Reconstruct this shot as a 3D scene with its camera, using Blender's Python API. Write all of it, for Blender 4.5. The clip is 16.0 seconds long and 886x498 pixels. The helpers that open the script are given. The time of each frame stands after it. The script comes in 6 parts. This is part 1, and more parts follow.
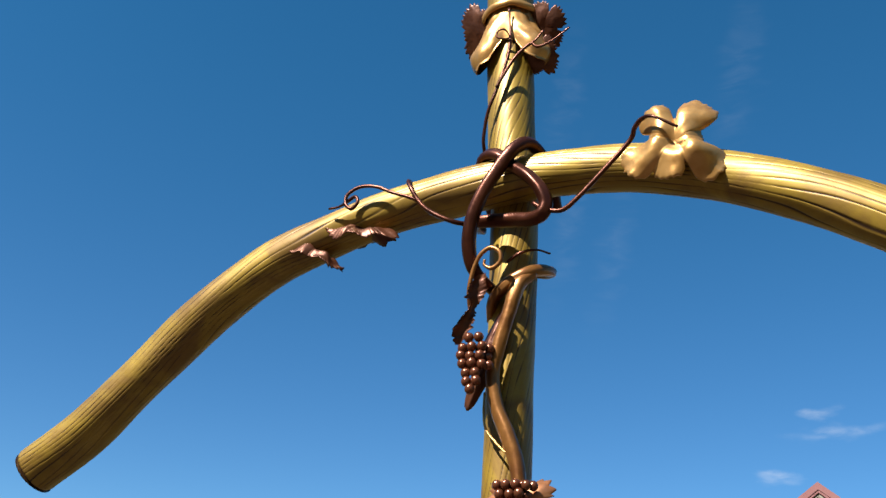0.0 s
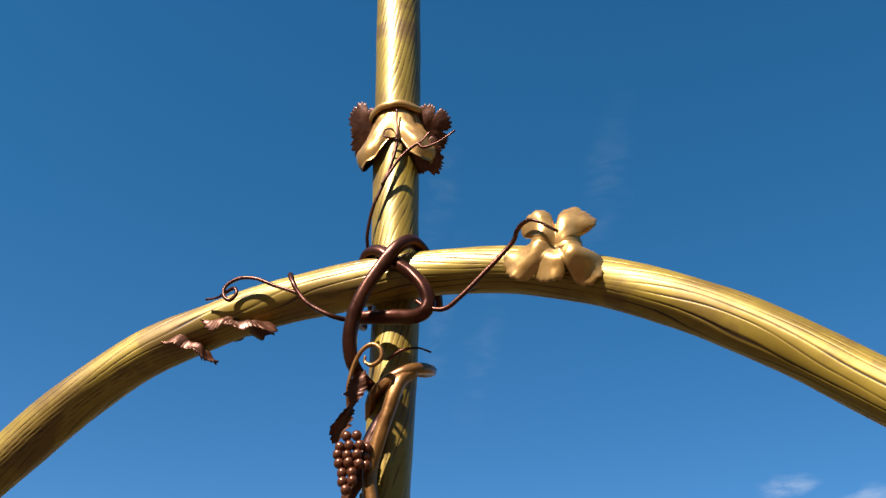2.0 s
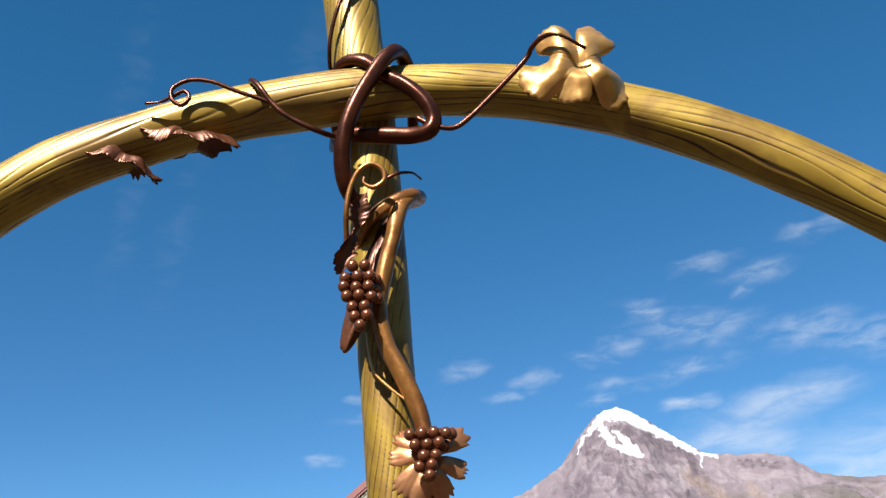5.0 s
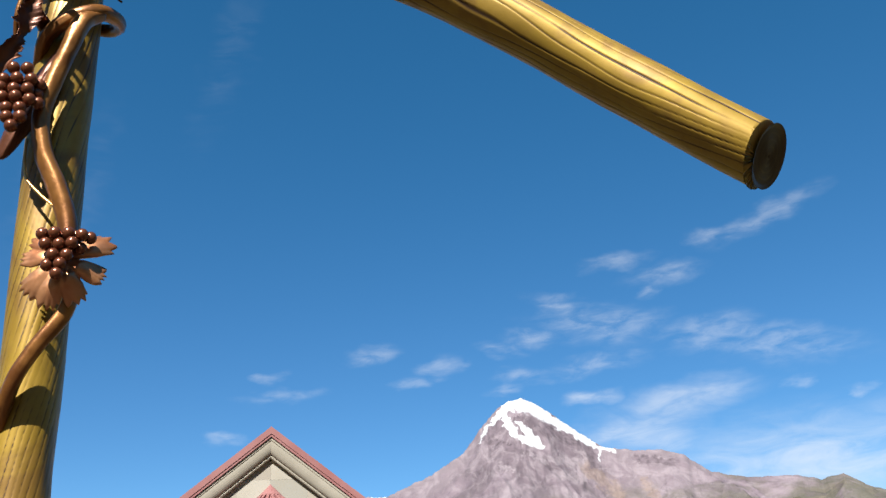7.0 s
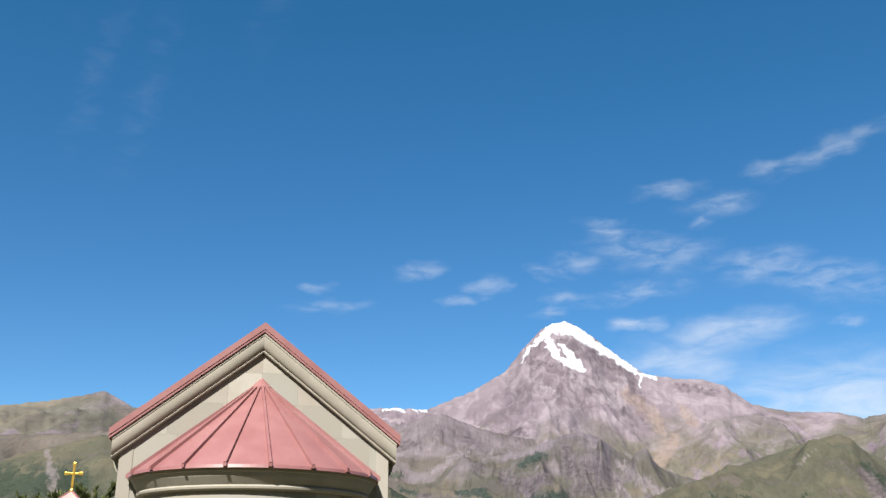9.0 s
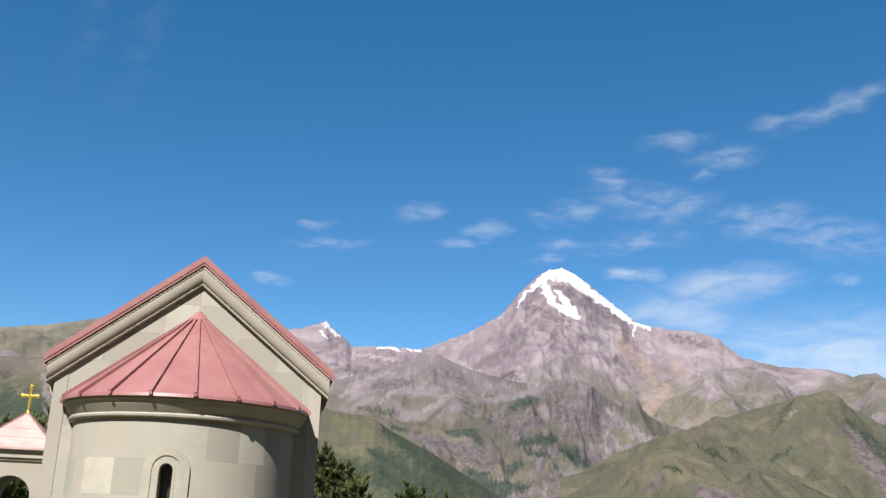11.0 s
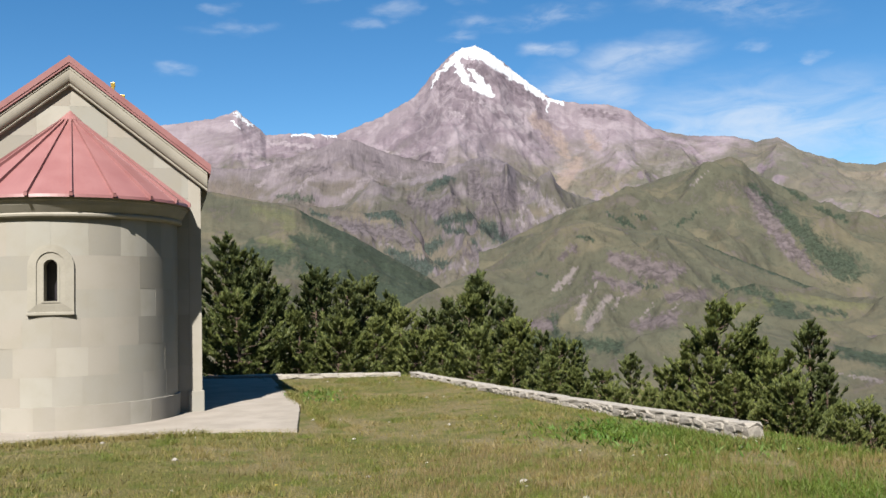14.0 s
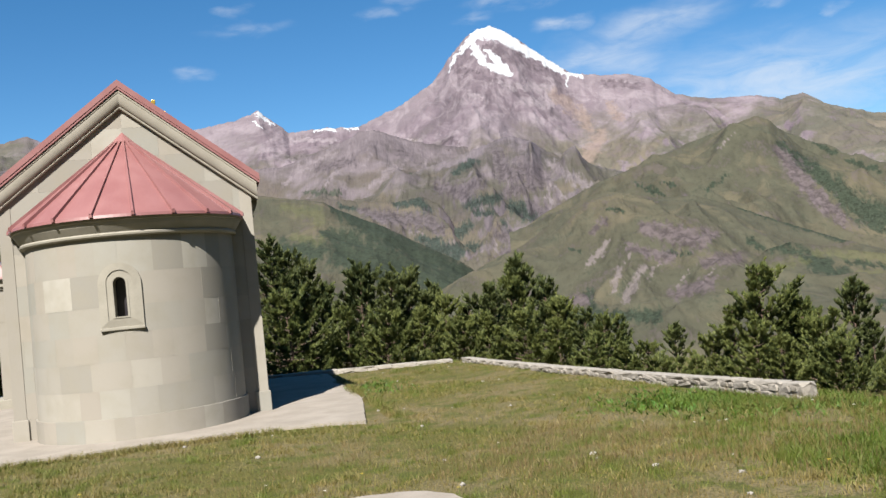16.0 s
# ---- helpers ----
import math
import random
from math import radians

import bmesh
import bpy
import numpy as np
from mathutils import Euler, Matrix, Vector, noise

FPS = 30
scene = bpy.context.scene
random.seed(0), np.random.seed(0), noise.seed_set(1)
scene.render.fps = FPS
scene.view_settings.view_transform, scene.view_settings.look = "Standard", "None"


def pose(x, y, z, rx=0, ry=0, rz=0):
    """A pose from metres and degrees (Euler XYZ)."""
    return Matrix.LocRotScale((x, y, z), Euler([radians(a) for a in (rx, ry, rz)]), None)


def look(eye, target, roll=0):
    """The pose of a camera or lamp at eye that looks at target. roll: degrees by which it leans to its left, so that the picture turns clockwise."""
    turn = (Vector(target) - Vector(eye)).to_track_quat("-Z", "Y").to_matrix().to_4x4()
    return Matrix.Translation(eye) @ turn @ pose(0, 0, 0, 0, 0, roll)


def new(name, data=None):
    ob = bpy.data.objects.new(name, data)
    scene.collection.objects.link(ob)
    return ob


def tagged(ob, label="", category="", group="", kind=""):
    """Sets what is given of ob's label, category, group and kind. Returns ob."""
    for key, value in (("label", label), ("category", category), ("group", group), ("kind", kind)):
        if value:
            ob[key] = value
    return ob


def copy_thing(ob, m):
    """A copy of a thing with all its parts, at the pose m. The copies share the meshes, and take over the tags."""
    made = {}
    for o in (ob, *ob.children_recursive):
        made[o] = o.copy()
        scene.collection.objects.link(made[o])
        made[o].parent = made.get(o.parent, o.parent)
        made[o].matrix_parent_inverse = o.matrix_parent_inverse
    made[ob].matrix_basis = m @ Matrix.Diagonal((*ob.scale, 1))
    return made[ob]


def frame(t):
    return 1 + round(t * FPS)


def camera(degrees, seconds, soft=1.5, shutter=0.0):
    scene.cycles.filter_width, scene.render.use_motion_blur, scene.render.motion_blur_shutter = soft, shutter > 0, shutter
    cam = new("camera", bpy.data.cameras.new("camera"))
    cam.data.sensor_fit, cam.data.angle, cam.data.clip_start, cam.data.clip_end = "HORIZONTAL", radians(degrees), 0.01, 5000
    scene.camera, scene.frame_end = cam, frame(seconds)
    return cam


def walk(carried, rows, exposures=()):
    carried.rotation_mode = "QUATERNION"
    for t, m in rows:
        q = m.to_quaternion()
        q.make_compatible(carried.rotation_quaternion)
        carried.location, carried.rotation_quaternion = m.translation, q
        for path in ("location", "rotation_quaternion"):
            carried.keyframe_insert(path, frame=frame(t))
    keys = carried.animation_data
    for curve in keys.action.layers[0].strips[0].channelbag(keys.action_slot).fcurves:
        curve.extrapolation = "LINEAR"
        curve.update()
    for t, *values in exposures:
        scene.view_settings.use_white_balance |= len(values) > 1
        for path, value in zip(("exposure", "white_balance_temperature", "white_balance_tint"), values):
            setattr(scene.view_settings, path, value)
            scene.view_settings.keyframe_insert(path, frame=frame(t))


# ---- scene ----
cam = camera(50.2, 16.0)
PATH = [
    (0, (-1.807, -1.09, 2.428), (-2.883, 0.333, 3.333), 4.4),
    (0.5, (-1.793, -1.1, 2.439), (-2.821, 0.308, 3.419), 4.5),
    (1, (-1.789, -1.127, 2.435), (-2.758, 0.264, 3.496), 4.7),
    (1.5, (-1.804, -1.111, 2.44), (-2.748, 0.274, 3.531), 4.5),
    (2, (-1.826, -1.098, 2.431), (-2.626, 0.374, 3.524), 2.1),
    (2.5, (-1.887, -1.105, 2.414), (-2.561, 0.456, 3.468), -0.4),
    (3, (-2.003, -1.019, 2.409), (-2.653, 0.6, 3.388), -1.0),
    (3.2, (-2.079, -0.978, 2.418), (-2.7, 0.659, 3.386), -1.5),
    (5.3, (-2.38, -1.057, 2.442), (-2.578, 0.736, 3.307), -6.0),
    (5.5, (-2.376, -1.057, 2.441), (-2.545, 0.741, 3.301), -6.2),
    (6, (-2.371, -1.052, 2.436), (-2.487, 0.755, 3.285), -6.5),
    (6.5, (-2.293, -0.963, 2.37), (-2.374, 0.851, 3.208), -5.3),
    (7, (-2.066, -0.876, 2.223), (-2.144, 0.94, 3.057), -4.4),
    (7.5, (-1.855, -0.803, 2.135), (-1.952, 1.032, 2.925), -3.6),
    (8, (-1.566, -0.728, 2.086), (-1.689, 1.121, 2.839), -2.5),
    (8.5, (-1.359, -0.75, 2.004), (-1.513, 1.105, 2.734), -1.4),
    (8.7, (-1.278, -0.735, 1.996), (-1.45, 1.127, 2.705), -0.9),
    (10.8, (-0.159, -0.728, 2.005), (-0.37, 1.176, 2.58), 2.0),
    (11, (-0.055, -0.754, 1.992), (-0.252, 1.155, 2.554), 2.2),
    (11.5, (0.153, -0.921, 1.884), (0.006, 1.014, 2.366), 2.5),
    (12, (0.17, -1.114, 1.826), (0.086, 0.849, 2.198), 2.2),
    (12.5, (0.319, -1.211, 1.842), (0.233, 0.759, 2.173), 1.8),
    (13, (0.57, -1.287, 1.837), (0.478, 0.685, 2.16), 1.4),
    (13.5, (0.751, -1.436, 1.861), (0.69, 0.545, 2.125), 0.6),
    (14, (0.822, -1.483, 1.916), (0.798, 0.514, 2.029), -1.4),
    (14.5, (0.865, -1.483, 1.913), (0.856, 0.515, 2.0), -2.4),
    (15, (0.874, -1.68, 1.94), (0.866, 0.317, 2.036), -3.3),
    (15.5, (0.777, -1.946, 1.983), (0.748, 0.052, 2.076), -4.7),
    (16, (0.545, -2.045, 2.004), (0.454, -0.049, 2.088), -5.8),
]
walk(cam, [(t, look(eye, target, roll)) for t, eye, target, roll in PATH],
     [(0.0, 1.55), (8.5, 1.53), (11.0, 1.49), (13.5, 1.45), (16.0, 1.42)])

# ---- world, sun, exposure ----
SUN = Vector((-0.205, -0.98, 1.075)).normalized()  # towards the sun

sun_data = bpy.data.lights.new("sun", "SUN")
sun_data.energy, sun_data.angle, sun_data.color = 5.0, radians(0.53), (1.0, 0.95, 0.88)
sun = new("sun", sun_data)
sun.matrix_basis = look(SUN * 50, (0, 0, 0))

world = bpy.data.worlds.new("sky")
scene.world = world
world.use_nodes = True


def link(nt, a, b):
    nt.links.new(a, b)


def math_node(nt, op, a, b=None, c=None):
    n = nt.nodes.new("ShaderNodeMath")
    n.operation = op
    for k, v in enumerate((a, b, c)):
        if v is None:
            continue
        if isinstance(v, (int, float)):
            n.inputs[k].default_value = v
        else:
            link(nt, v, n.inputs[k])
    return n.outputs[0]


def noise_node(nt, vec, scale, detail=4.0, rough=0.55, distort=0.0):
    n = nt.nodes.new("ShaderNodeTexNoise")
    n.inputs["Scale"].default_value = scale
    n.inputs["Detail"].default_value = detail
    n.inputs["Roughness"].default_value = rough
    n.inputs["Distortion"].default_value = distort
    link(nt, vec, n.inputs["Vector"])
    return n.outputs["Fac"]


def ramp(nt, fac, stops):
    n = nt.nodes.new("ShaderNodeValToRGB")
    el = n.color_ramp.elements
    while len(el) < len(stops):
        el.new(0.5)
    for e, (p, c) in zip(el, stops):
        e.position = p
        e.color = (c, c, c, 1) if isinstance(c, (int, float)) else (*c, 1)
    link(nt, fac, n.inputs["Fac"])
    return n.outputs["Color"]


def smooth(nt, fac, lo, hi):
    n = nt.nodes.new("ShaderNodeMapRange")
    n.interpolation_type = "SMOOTHSTEP"
    n.inputs["From Min"].default_value = lo
    n.inputs["From Max"].default_value = hi
    link(nt, fac, n.inputs["Value"])
    return n.outputs["Result"]


def mix(nt, fac, a, b, kind="MIX"):
    n = nt.nodes.new("ShaderNodeMix")
    n.data_type, n.blend_type = "RGBA", kind
    for sock, v in ((n.inputs["Factor"], fac), (n.inputs["A"], a), (n.inputs["B"], b)):
        if isinstance(v, (int, float)):
            sock.default_value = v
        elif isinstance(v, tuple):
            sock.default_value = (*v, 1)
        else:
            link(nt, v, sock)
    return n.outputs["Result"]


def mapped(nt, vec, scale=(1, 1, 1), rot=(0, 0, 0), loc=(0, 0, 0)):
    n = nt.nodes.new("ShaderNodeMapping")
    n.inputs["Scale"].default_value = scale
    n.inputs["Rotation"].default_value = [radians(a) for a in rot]
    n.inputs["Location"].default_value = loc
    link(nt, vec, n.inputs["Vector"])
    return n.outputs["Vector"]


def build_sky():
    nt = world.node_tree
    nt.nodes.clear()
    out = nt.nodes.new("ShaderNodeOutputWorld")
    bg = nt.nodes.new("ShaderNodeBackground")
    sky = nt.nodes.new("ShaderNodeTexSky")
    sky.sky_type, sky.sun_disc = "NISHITA", False
    sky.sun_elevation = math.asin(SUN.z)
    sky.sun_rotation = math.atan2(SUN.x, SUN.y)
    sky.altitude, sky.air_density, sky.dust_density, sky.ozone_density = 1900, 1.0, 0.1, 2.0
    bg.inputs["Strength"].default_value = 0.05
    tc = nt.nodes.new("ShaderNodeTexCoord")
    sep = nt.nodes.new("ShaderNodeSeparateXYZ")
    link(nt, tc.outputs["Generated"], sep.inputs[0])
    x, y, z = sep.outputs
    # direction as azimuth (u, degrees to the right of +y) and elevation (v, degrees)
    u = math_node(nt, "MULTIPLY", math_node(nt, "ARCTAN2", x, y), 57.2958)
    v = math_node(nt, "MULTIPLY", math_node(nt, "ARCSINE", z), 57.2958)
    comb = nt.nodes.new("ShaderNodeCombineXYZ")
    link(nt, u, comb.inputs[0])
    link(nt, v, comb.inputs[1])
    p = comb.outputs[0]
    # ragged rims: the sky's map is stirred a little
    stir = nt.nodes.new("ShaderNodeTexNoise")
    stir.inputs["Scale"].default_value, stir.inputs["Detail"].default_value = 1.0, 4.0
    link(nt, mapped(nt, p, scale=(0.45, 1.0, 1)), stir.inputs["Vector"])
    shift = nt.nodes.new("ShaderNodeVectorMath")
    shift.operation = "MULTIPLY_ADD"
    link(nt, stir.outputs["Color"], shift.inputs[0])
    shift.inputs[1].default_value = (3.2, 1.3, 0)
    link(nt, mapped(nt, p, loc=(-1.6, -0.65, 0)), shift.inputs[2])
    stirred = shift.outputs[0]

    def blob(cu, cv, ru, rv, tilt=0.0):
        # soft ellipse in the sky, 1 in its middle, 0 at its rim
        q = mapped(nt, stirred, loc=(-cu, -cv, 0))
        if tilt:
            q = mapped(nt, q, rot=(0, 0, -tilt))
        q = mapped(nt, q, scale=(1 / ru, 1 / rv, 0))
        n = nt.nodes.new("ShaderNodeVectorMath")
        n.operation = "LENGTH"
        link(nt, q, n.inputs[0])
        return smooth(nt, n.outputs["Value"], 1.0, 0.0)

    def add(parts):
        total = parts[0]
        for k in parts[1:]:
            total = math_node(nt, "MAXIMUM", total, k)
        return total

    streaky = noise_node(nt, mapped(nt, p, scale=(0.22, 0.75, 1), rot=(0, 0, 6)), 1.0, 6, 0.62, 0.8)
    puffy = noise_node(nt, mapped(nt, p, scale=(0.5, 1.5, 1)), 1.0, 5, 0.6, 0.4)
    # bank of thin cloud behind the right shoulder of the mountain, wisps above it
    bank = add([blob(18, 9.6, 16, 4.2), blob(11.2, 14.1, 6.0, 1.6, 3), blob(8.5, 12.4, 5.5, 2.2), blob(30, 9, 14, 4), blob(5.8, 14.9, 2.2, 0.7)])
    wisps = add([blob(7.2, 19.2, 6.0, 1.7, -10), blob(4.6, 20.5, 2.6, 1.0, -18), blob(13.6, 17.8, 4.2, 1.5), blob(17.0, 16.6, 7.0, 1.6, -12), blob(6.4, 16.9, 4.4, 0.9, 4), blob(2.0, 16.6, 2.8, 0.7),
                 blob(0.7, 18.3, 1.9, 0.8, -8), blob(2.6, 18.9, 2.4, 0.8, -8)])
    small = add([blob(-13.6, 17.4, 1.2, 0.55), blob(-13.2, 16.3, 3.2, 0.6, 2), blob(-7.6, 18.5, 2.2, 0.75, 4), blob(-5.0, 16.8, 1.5, 0.55, -6), blob(-3.3, 17.6, 1.9, 0.8, 14), blob(1.0, 15.8, 1.4, 0.5),
                 blob(17.8, 14.3, 1.2, 0.6), blob(21.2, 13.2, 0.9, 0.55), blob(-16.4, 13.9, 1.6, 0.5), blob(11.6, 21.5, 3.4, 0.9), blob(8.6, 22.7, 3.0, 0.8), blob(10.4, 20.6, 1.2, 0.5), blob(14.6, 23.3, 2.2, 0.7), blob(18.3, 23.7, 5.0, 0.9, 14)])
    cirrus = add([blob(-25.4, 28, 1.6, 7.5, -14), blob(-17, 36, 2.0, 8, -20), blob(-28.5, 28.5, 1.5, 7, -14), blob(-29, 36, 1.5, 6, -15)])
    d1 = math_node(nt, "MULTIPLY", bank, smooth(nt, streaky, 0.10, 0.80))
    d2 = math_node(nt, "MULTIPLY", wisps, smooth(nt, puffy, 0.26, 0.82))
    d3 = math_node(nt, "MULTIPLY", small, smooth(nt, puffy, 0.22, 0.72))
    d4 = math_node(nt, "MULTIPLY", math_node(nt, "MULTIPLY", cirrus, smooth(nt, streaky, 0.35, 0.7)), 0.035)
    dens = add([math_node(nt, "MULTIPLY", d1, 0.7), math_node(nt, "MULTIPLY", d2, 0.36), math_node(nt, "MULTIPLY", d3, 0.30), d4])
    dens = math_node(nt, "MINIMUM", dens, 0.85)
    # the deep, saturated blue of thin mountain air
    hsv = nt.nodes.new("ShaderNodeHueSaturation")
    hsv.inputs["Saturation"].default_value = 1.27
    link(nt, sky.outputs[0], hsv.inputs["Color"])
    tint = mix(nt, smooth(nt, v, 12, 42), (0.86, 1.0, 1.0), (0.66, 1.12, 1.04))
    blue = mix(nt, 1.0, hsv.outputs[0], tint, "MULTIPLY")
    col = mix(nt, dens, blue, (6.0, 6.4, 7.0))
    link(nt, col, bg.inputs["Color"])
    link(nt, bg.outputs[0], out.inputs["Surface"])


build_sky()


# ---- materials ----
def material(name, rough=0.8, metal=0.0, spec=0.5):
    m = bpy.data.materials.new(name)
    m.use_nodes = True
    nt = m.node_tree
    b = nt.nodes["Principled BSDF"]
    b.inputs["Roughness"].default_value = rough
    b.inputs["Metallic"].default_value = metal
    b.inputs["Specular IOR Level"].default_value = spec
    return m, nt, b


def coords(nt, which="Object"):
    n = nt.nodes.new("ShaderNodeTexCoord")
    return n.outputs[which]


def bump(nt, b, height, strength=0.3, distance=0.01):
    n = nt.nodes.new("ShaderNodeBump")
    n.inputs["Strength"].default_value = strength
    n.inputs["Distance"].default_value = distance
    link(nt, height, n.inputs["Height"])
    link(nt, n.outputs[0], b.inputs["Normal"])


def attribute(nt, name, out="Fac"):
    n = nt.nodes.new("ShaderNodeAttribute")
    n.attribute_name = name
    return n.outputs[out]


def object_random(nt):
    return nt.nodes.new("ShaderNodeObjectInfo").outputs["Random"]


def plain(name, a, b_col, scale=6.0, rough=0.8, metal=0.0, bump_s=0.2, bump_d=0.01, detail=5, fine=40.0, spec=0.5):
    """Two tones over a coarse and a fine noise, with relief."""
    m, nt, b = material(name, rough, metal, spec)
    co = coords(nt)
    n1, n2 = noise_node(nt, co, scale, detail), noise_node(nt, co, fine, 3)
    f = math_node(nt, "ADD", math_node(nt, "MULTIPLY", n1, 0.65), math_node(nt, "MULTIPLY", n2, 0.35))
    link(nt, mix(nt, smooth(nt, f, 0.33, 0.67), a, b_col), b.inputs["Base Color"])
    r = math_node(nt, "ADD", math_node(nt, "MULTIPLY", n1, 0.25), rough - 0.12)
    link(nt, r, b.inputs["Roughness"])
    bump(nt, b, n2, bump_s, bump_d)
    return m


def bark_bronze():
    # gilded bronze cast as bark: olive-gold ridges, dark brown in the grooves
    m, nt, b = material("gilded_bronze_bark", 0.4, 0.42)
    co = coords(nt)
    g = attribute(nt, "groove")
    n1, n2 = noise_node(nt, co, 7, 4), noise_node(nt, co, 90, 3)
    gold = mix(nt, smooth(nt, n1, 0.3, 0.7), (0.218, 0.136, 0.013), (0.292, 0.190, 0.021))
    gold = mix(nt, math_node(nt, "MULTIPLY", smooth(nt, n2, 0.45, 0.7), 0.2), gold, (0.20, 0.11, 0.022))
    # thin brown mottling in long flakes
    mottle = noise_node(nt, co, 4.5, 5, 0.6, 1.4)
    gold = mix(nt, math_node(nt, "MULTIPLY", smooth(nt, mottle, 0.44, 0.66), 0.62), gold, (0.105, 0.046, 0.013))
    col = mix(nt, smooth(nt, g, 0.10, 0.7), gold, (0.028, 0.011, 0.004))
    link(nt, col, b.inputs["Base Color"])
    link(nt, math_node(nt, "ADD", math_node(nt, "MULTIPLY", n2, 0.14), 0.40), b.inputs["Roughness"])
    b.inputs["Coat Weight"].default_value, b.inputs["Coat Roughness"].default_value = 0.18, 0.28
    bump(nt, b, n2, 0.05, 0.002)
    return m


def brown_bronze(name, a, b_col, rough=0.38, metal=0.8, relief=0.18):
    m, nt, b = material(name, rough, metal)
    co = coords(nt)
    n1, n2 = noise_node(nt, co, 22, 4), noise_node(nt, co, 140, 3)
    col = mix(nt, smooth(nt, n1, 0.32, 0.68), a, b_col)
    link(nt, col, b.inputs["Base Color"])
    link(nt, math_node(nt, "ADD", math_node(nt, "MULTIPLY", n2, 0.25), rough - 0.12), b.inputs["Roughness"])
    bump(nt, b, n2, relief, 0.002)
    return m


def ashlar():
    # sawn tuff cladding, one tone a slab
    m, nt, b = material("pale_tuff", 0.85, 0, 0.3)
    co = coords(nt)
    rnd = object_random(nt)
    tone = ramp(nt, rnd, [(0.0, (0.161, 0.15, 0.126)), (0.15, (0.219, 0.207, 0.178)), (0.3, (0.202, 0.18, 0.15)), (0.45, (0.248, 0.233, 0.198)), (0.6, (0.193, 0.188, 0.163)),
                          (0.75, (0.228, 0.205, 0.171)), (0.88, (0.178, 0.167, 0.143)), (1.0, (0.274, 0.259, 0.222))])
    n1, n2 = noise_node(nt, co, 2.2, 5), noise_node(nt, co, 60, 4)
    col = mix(nt, math_node(nt, "MULTIPLY", smooth(nt, n1, 0.40, 0.72), 0.45), tone, (0.186, 0.168, 0.127))
    col = mix(nt, math_node(nt, "MULTIPLY", n2, 0.18), col, (0.32, 0.315, 0.291))
    link(nt, col, b.inputs["Base Color"])
    bump(nt, b, n2, 0.15, 0.004)
    return m


def pink_roof():
    m, nt, b = material("pink_painted_sheet", 0.42, 0.0, 0.5)
    co = coords(nt)
    n1, n2 = noise_node(nt, co, 1.6, 5), noise_node(nt, mapped(nt, co, scale=(1, 1, 0.15)), 24, 3)
    col = mix(nt, smooth(nt, n1, 0.3, 0.7), (0.162, 0.0634, 0.0619), (0.194, 0.087, 0.0847))
    col = mix(nt, math_node(nt, "MULTIPLY", n2, 0.3), col, (0.22, 0.113, 0.106))
    link(nt, col, b.inputs["Base Color"])
    link(nt, math_node(nt, "ADD", math_node(nt, "MULTIPLY", n1, 0.25), 0.3), b.inputs["Roughness"])
    bump(nt, b, n1, 0.1, 0.02)
    return m


def turf():
    m, nt, b = material("dry_turf", 0.95, 0, 0.15)
    co = coords(nt)
    n1, n2, n3 = noise_node(nt, co, 0.5, 4), noise_node(nt, co, 2.2, 4), noise_node(nt, co, 30, 4)
    col = mix(nt, smooth(nt, n1, 0.40, 0.62), (0.088, 0.080, 0.024), (0.135, 0.108, 0.058))
    col = mix(nt, math_node(nt, "MULTIPLY", smooth(nt, n2, 0.48, 0.64), 0.8), col, (0.058, 0.068, 0.012))
    col = mix(nt, math_node(nt, "MULTIPLY", smooth(nt, n3, 0.4, 0.66), 0.65), col, (0.026, 0.030, 0.008))
    # unseen dark ground round the cross, added so its undersides reflect less light
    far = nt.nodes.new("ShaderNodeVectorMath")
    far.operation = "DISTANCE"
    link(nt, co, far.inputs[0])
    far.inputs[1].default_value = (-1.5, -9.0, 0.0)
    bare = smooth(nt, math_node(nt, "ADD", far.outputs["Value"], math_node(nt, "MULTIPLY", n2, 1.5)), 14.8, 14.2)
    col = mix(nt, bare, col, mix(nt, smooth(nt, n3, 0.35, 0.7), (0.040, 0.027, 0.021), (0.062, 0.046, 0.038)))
    link(nt, col, b.inputs["Base Color"])
    bump(nt, b, n3, 0.8, 0.04)
    return m


def blade_material(name, stops, rough=0.6, dry=0.65):
    m, nt, b = material(name, rough, 0, 0.25)
    geo = nt.nodes.new("ShaderNodeNewGeometry")
    col = ramp(nt, geo.outputs["Random Per Island"], stops)
    n1, n2 = noise_node(nt, coords(nt), 0.5, 4), noise_node(nt, coords(nt), 2.2, 4)
    col = mix(nt, math_node(nt, "MULTIPLY", smooth(nt, n1, 0.46, 0.60), dry), col, (0.142, 0.106, 0.038))
    col = mix(nt, math_node(nt, "MULTIPLY", smooth(nt, n2, 0.50, 0.62), 0.75), col, (0.062, 0.088, 0.0095))
    link(nt, col, b.inputs["Base Color"])
    return m


def needle_material(name, dark, light):
    m, nt, b = material(name, 0.55, 0, 0.3)
    geo = nt.nodes.new("ShaderNodeNewGeometry")
    rnd = math_node(nt, "ADD", math_node(nt, "MULTIPLY", geo.outputs["Random Per Island"], 0.75), math_node(nt, "MULTIPLY", object_random(nt), 0.25))
    col = mix(nt, rnd, dark, light)
    link(nt, col, b.inputs["Base Color"])
    tr = nt.nodes.new("ShaderNodeBsdfTranslucent")
    link(nt, col, tr.inputs["Color"])
    sh = nt.nodes.new("ShaderNodeMixShader")
    sh.inputs[0].default_value = 0.32
    link(nt, b.outputs[0], sh.inputs[1])
    link(nt, tr.outputs[0], sh.inputs[2])
    link(nt, sh.outputs[0], nt.nodes["Material Output"].inputs["Surface"])
    return m


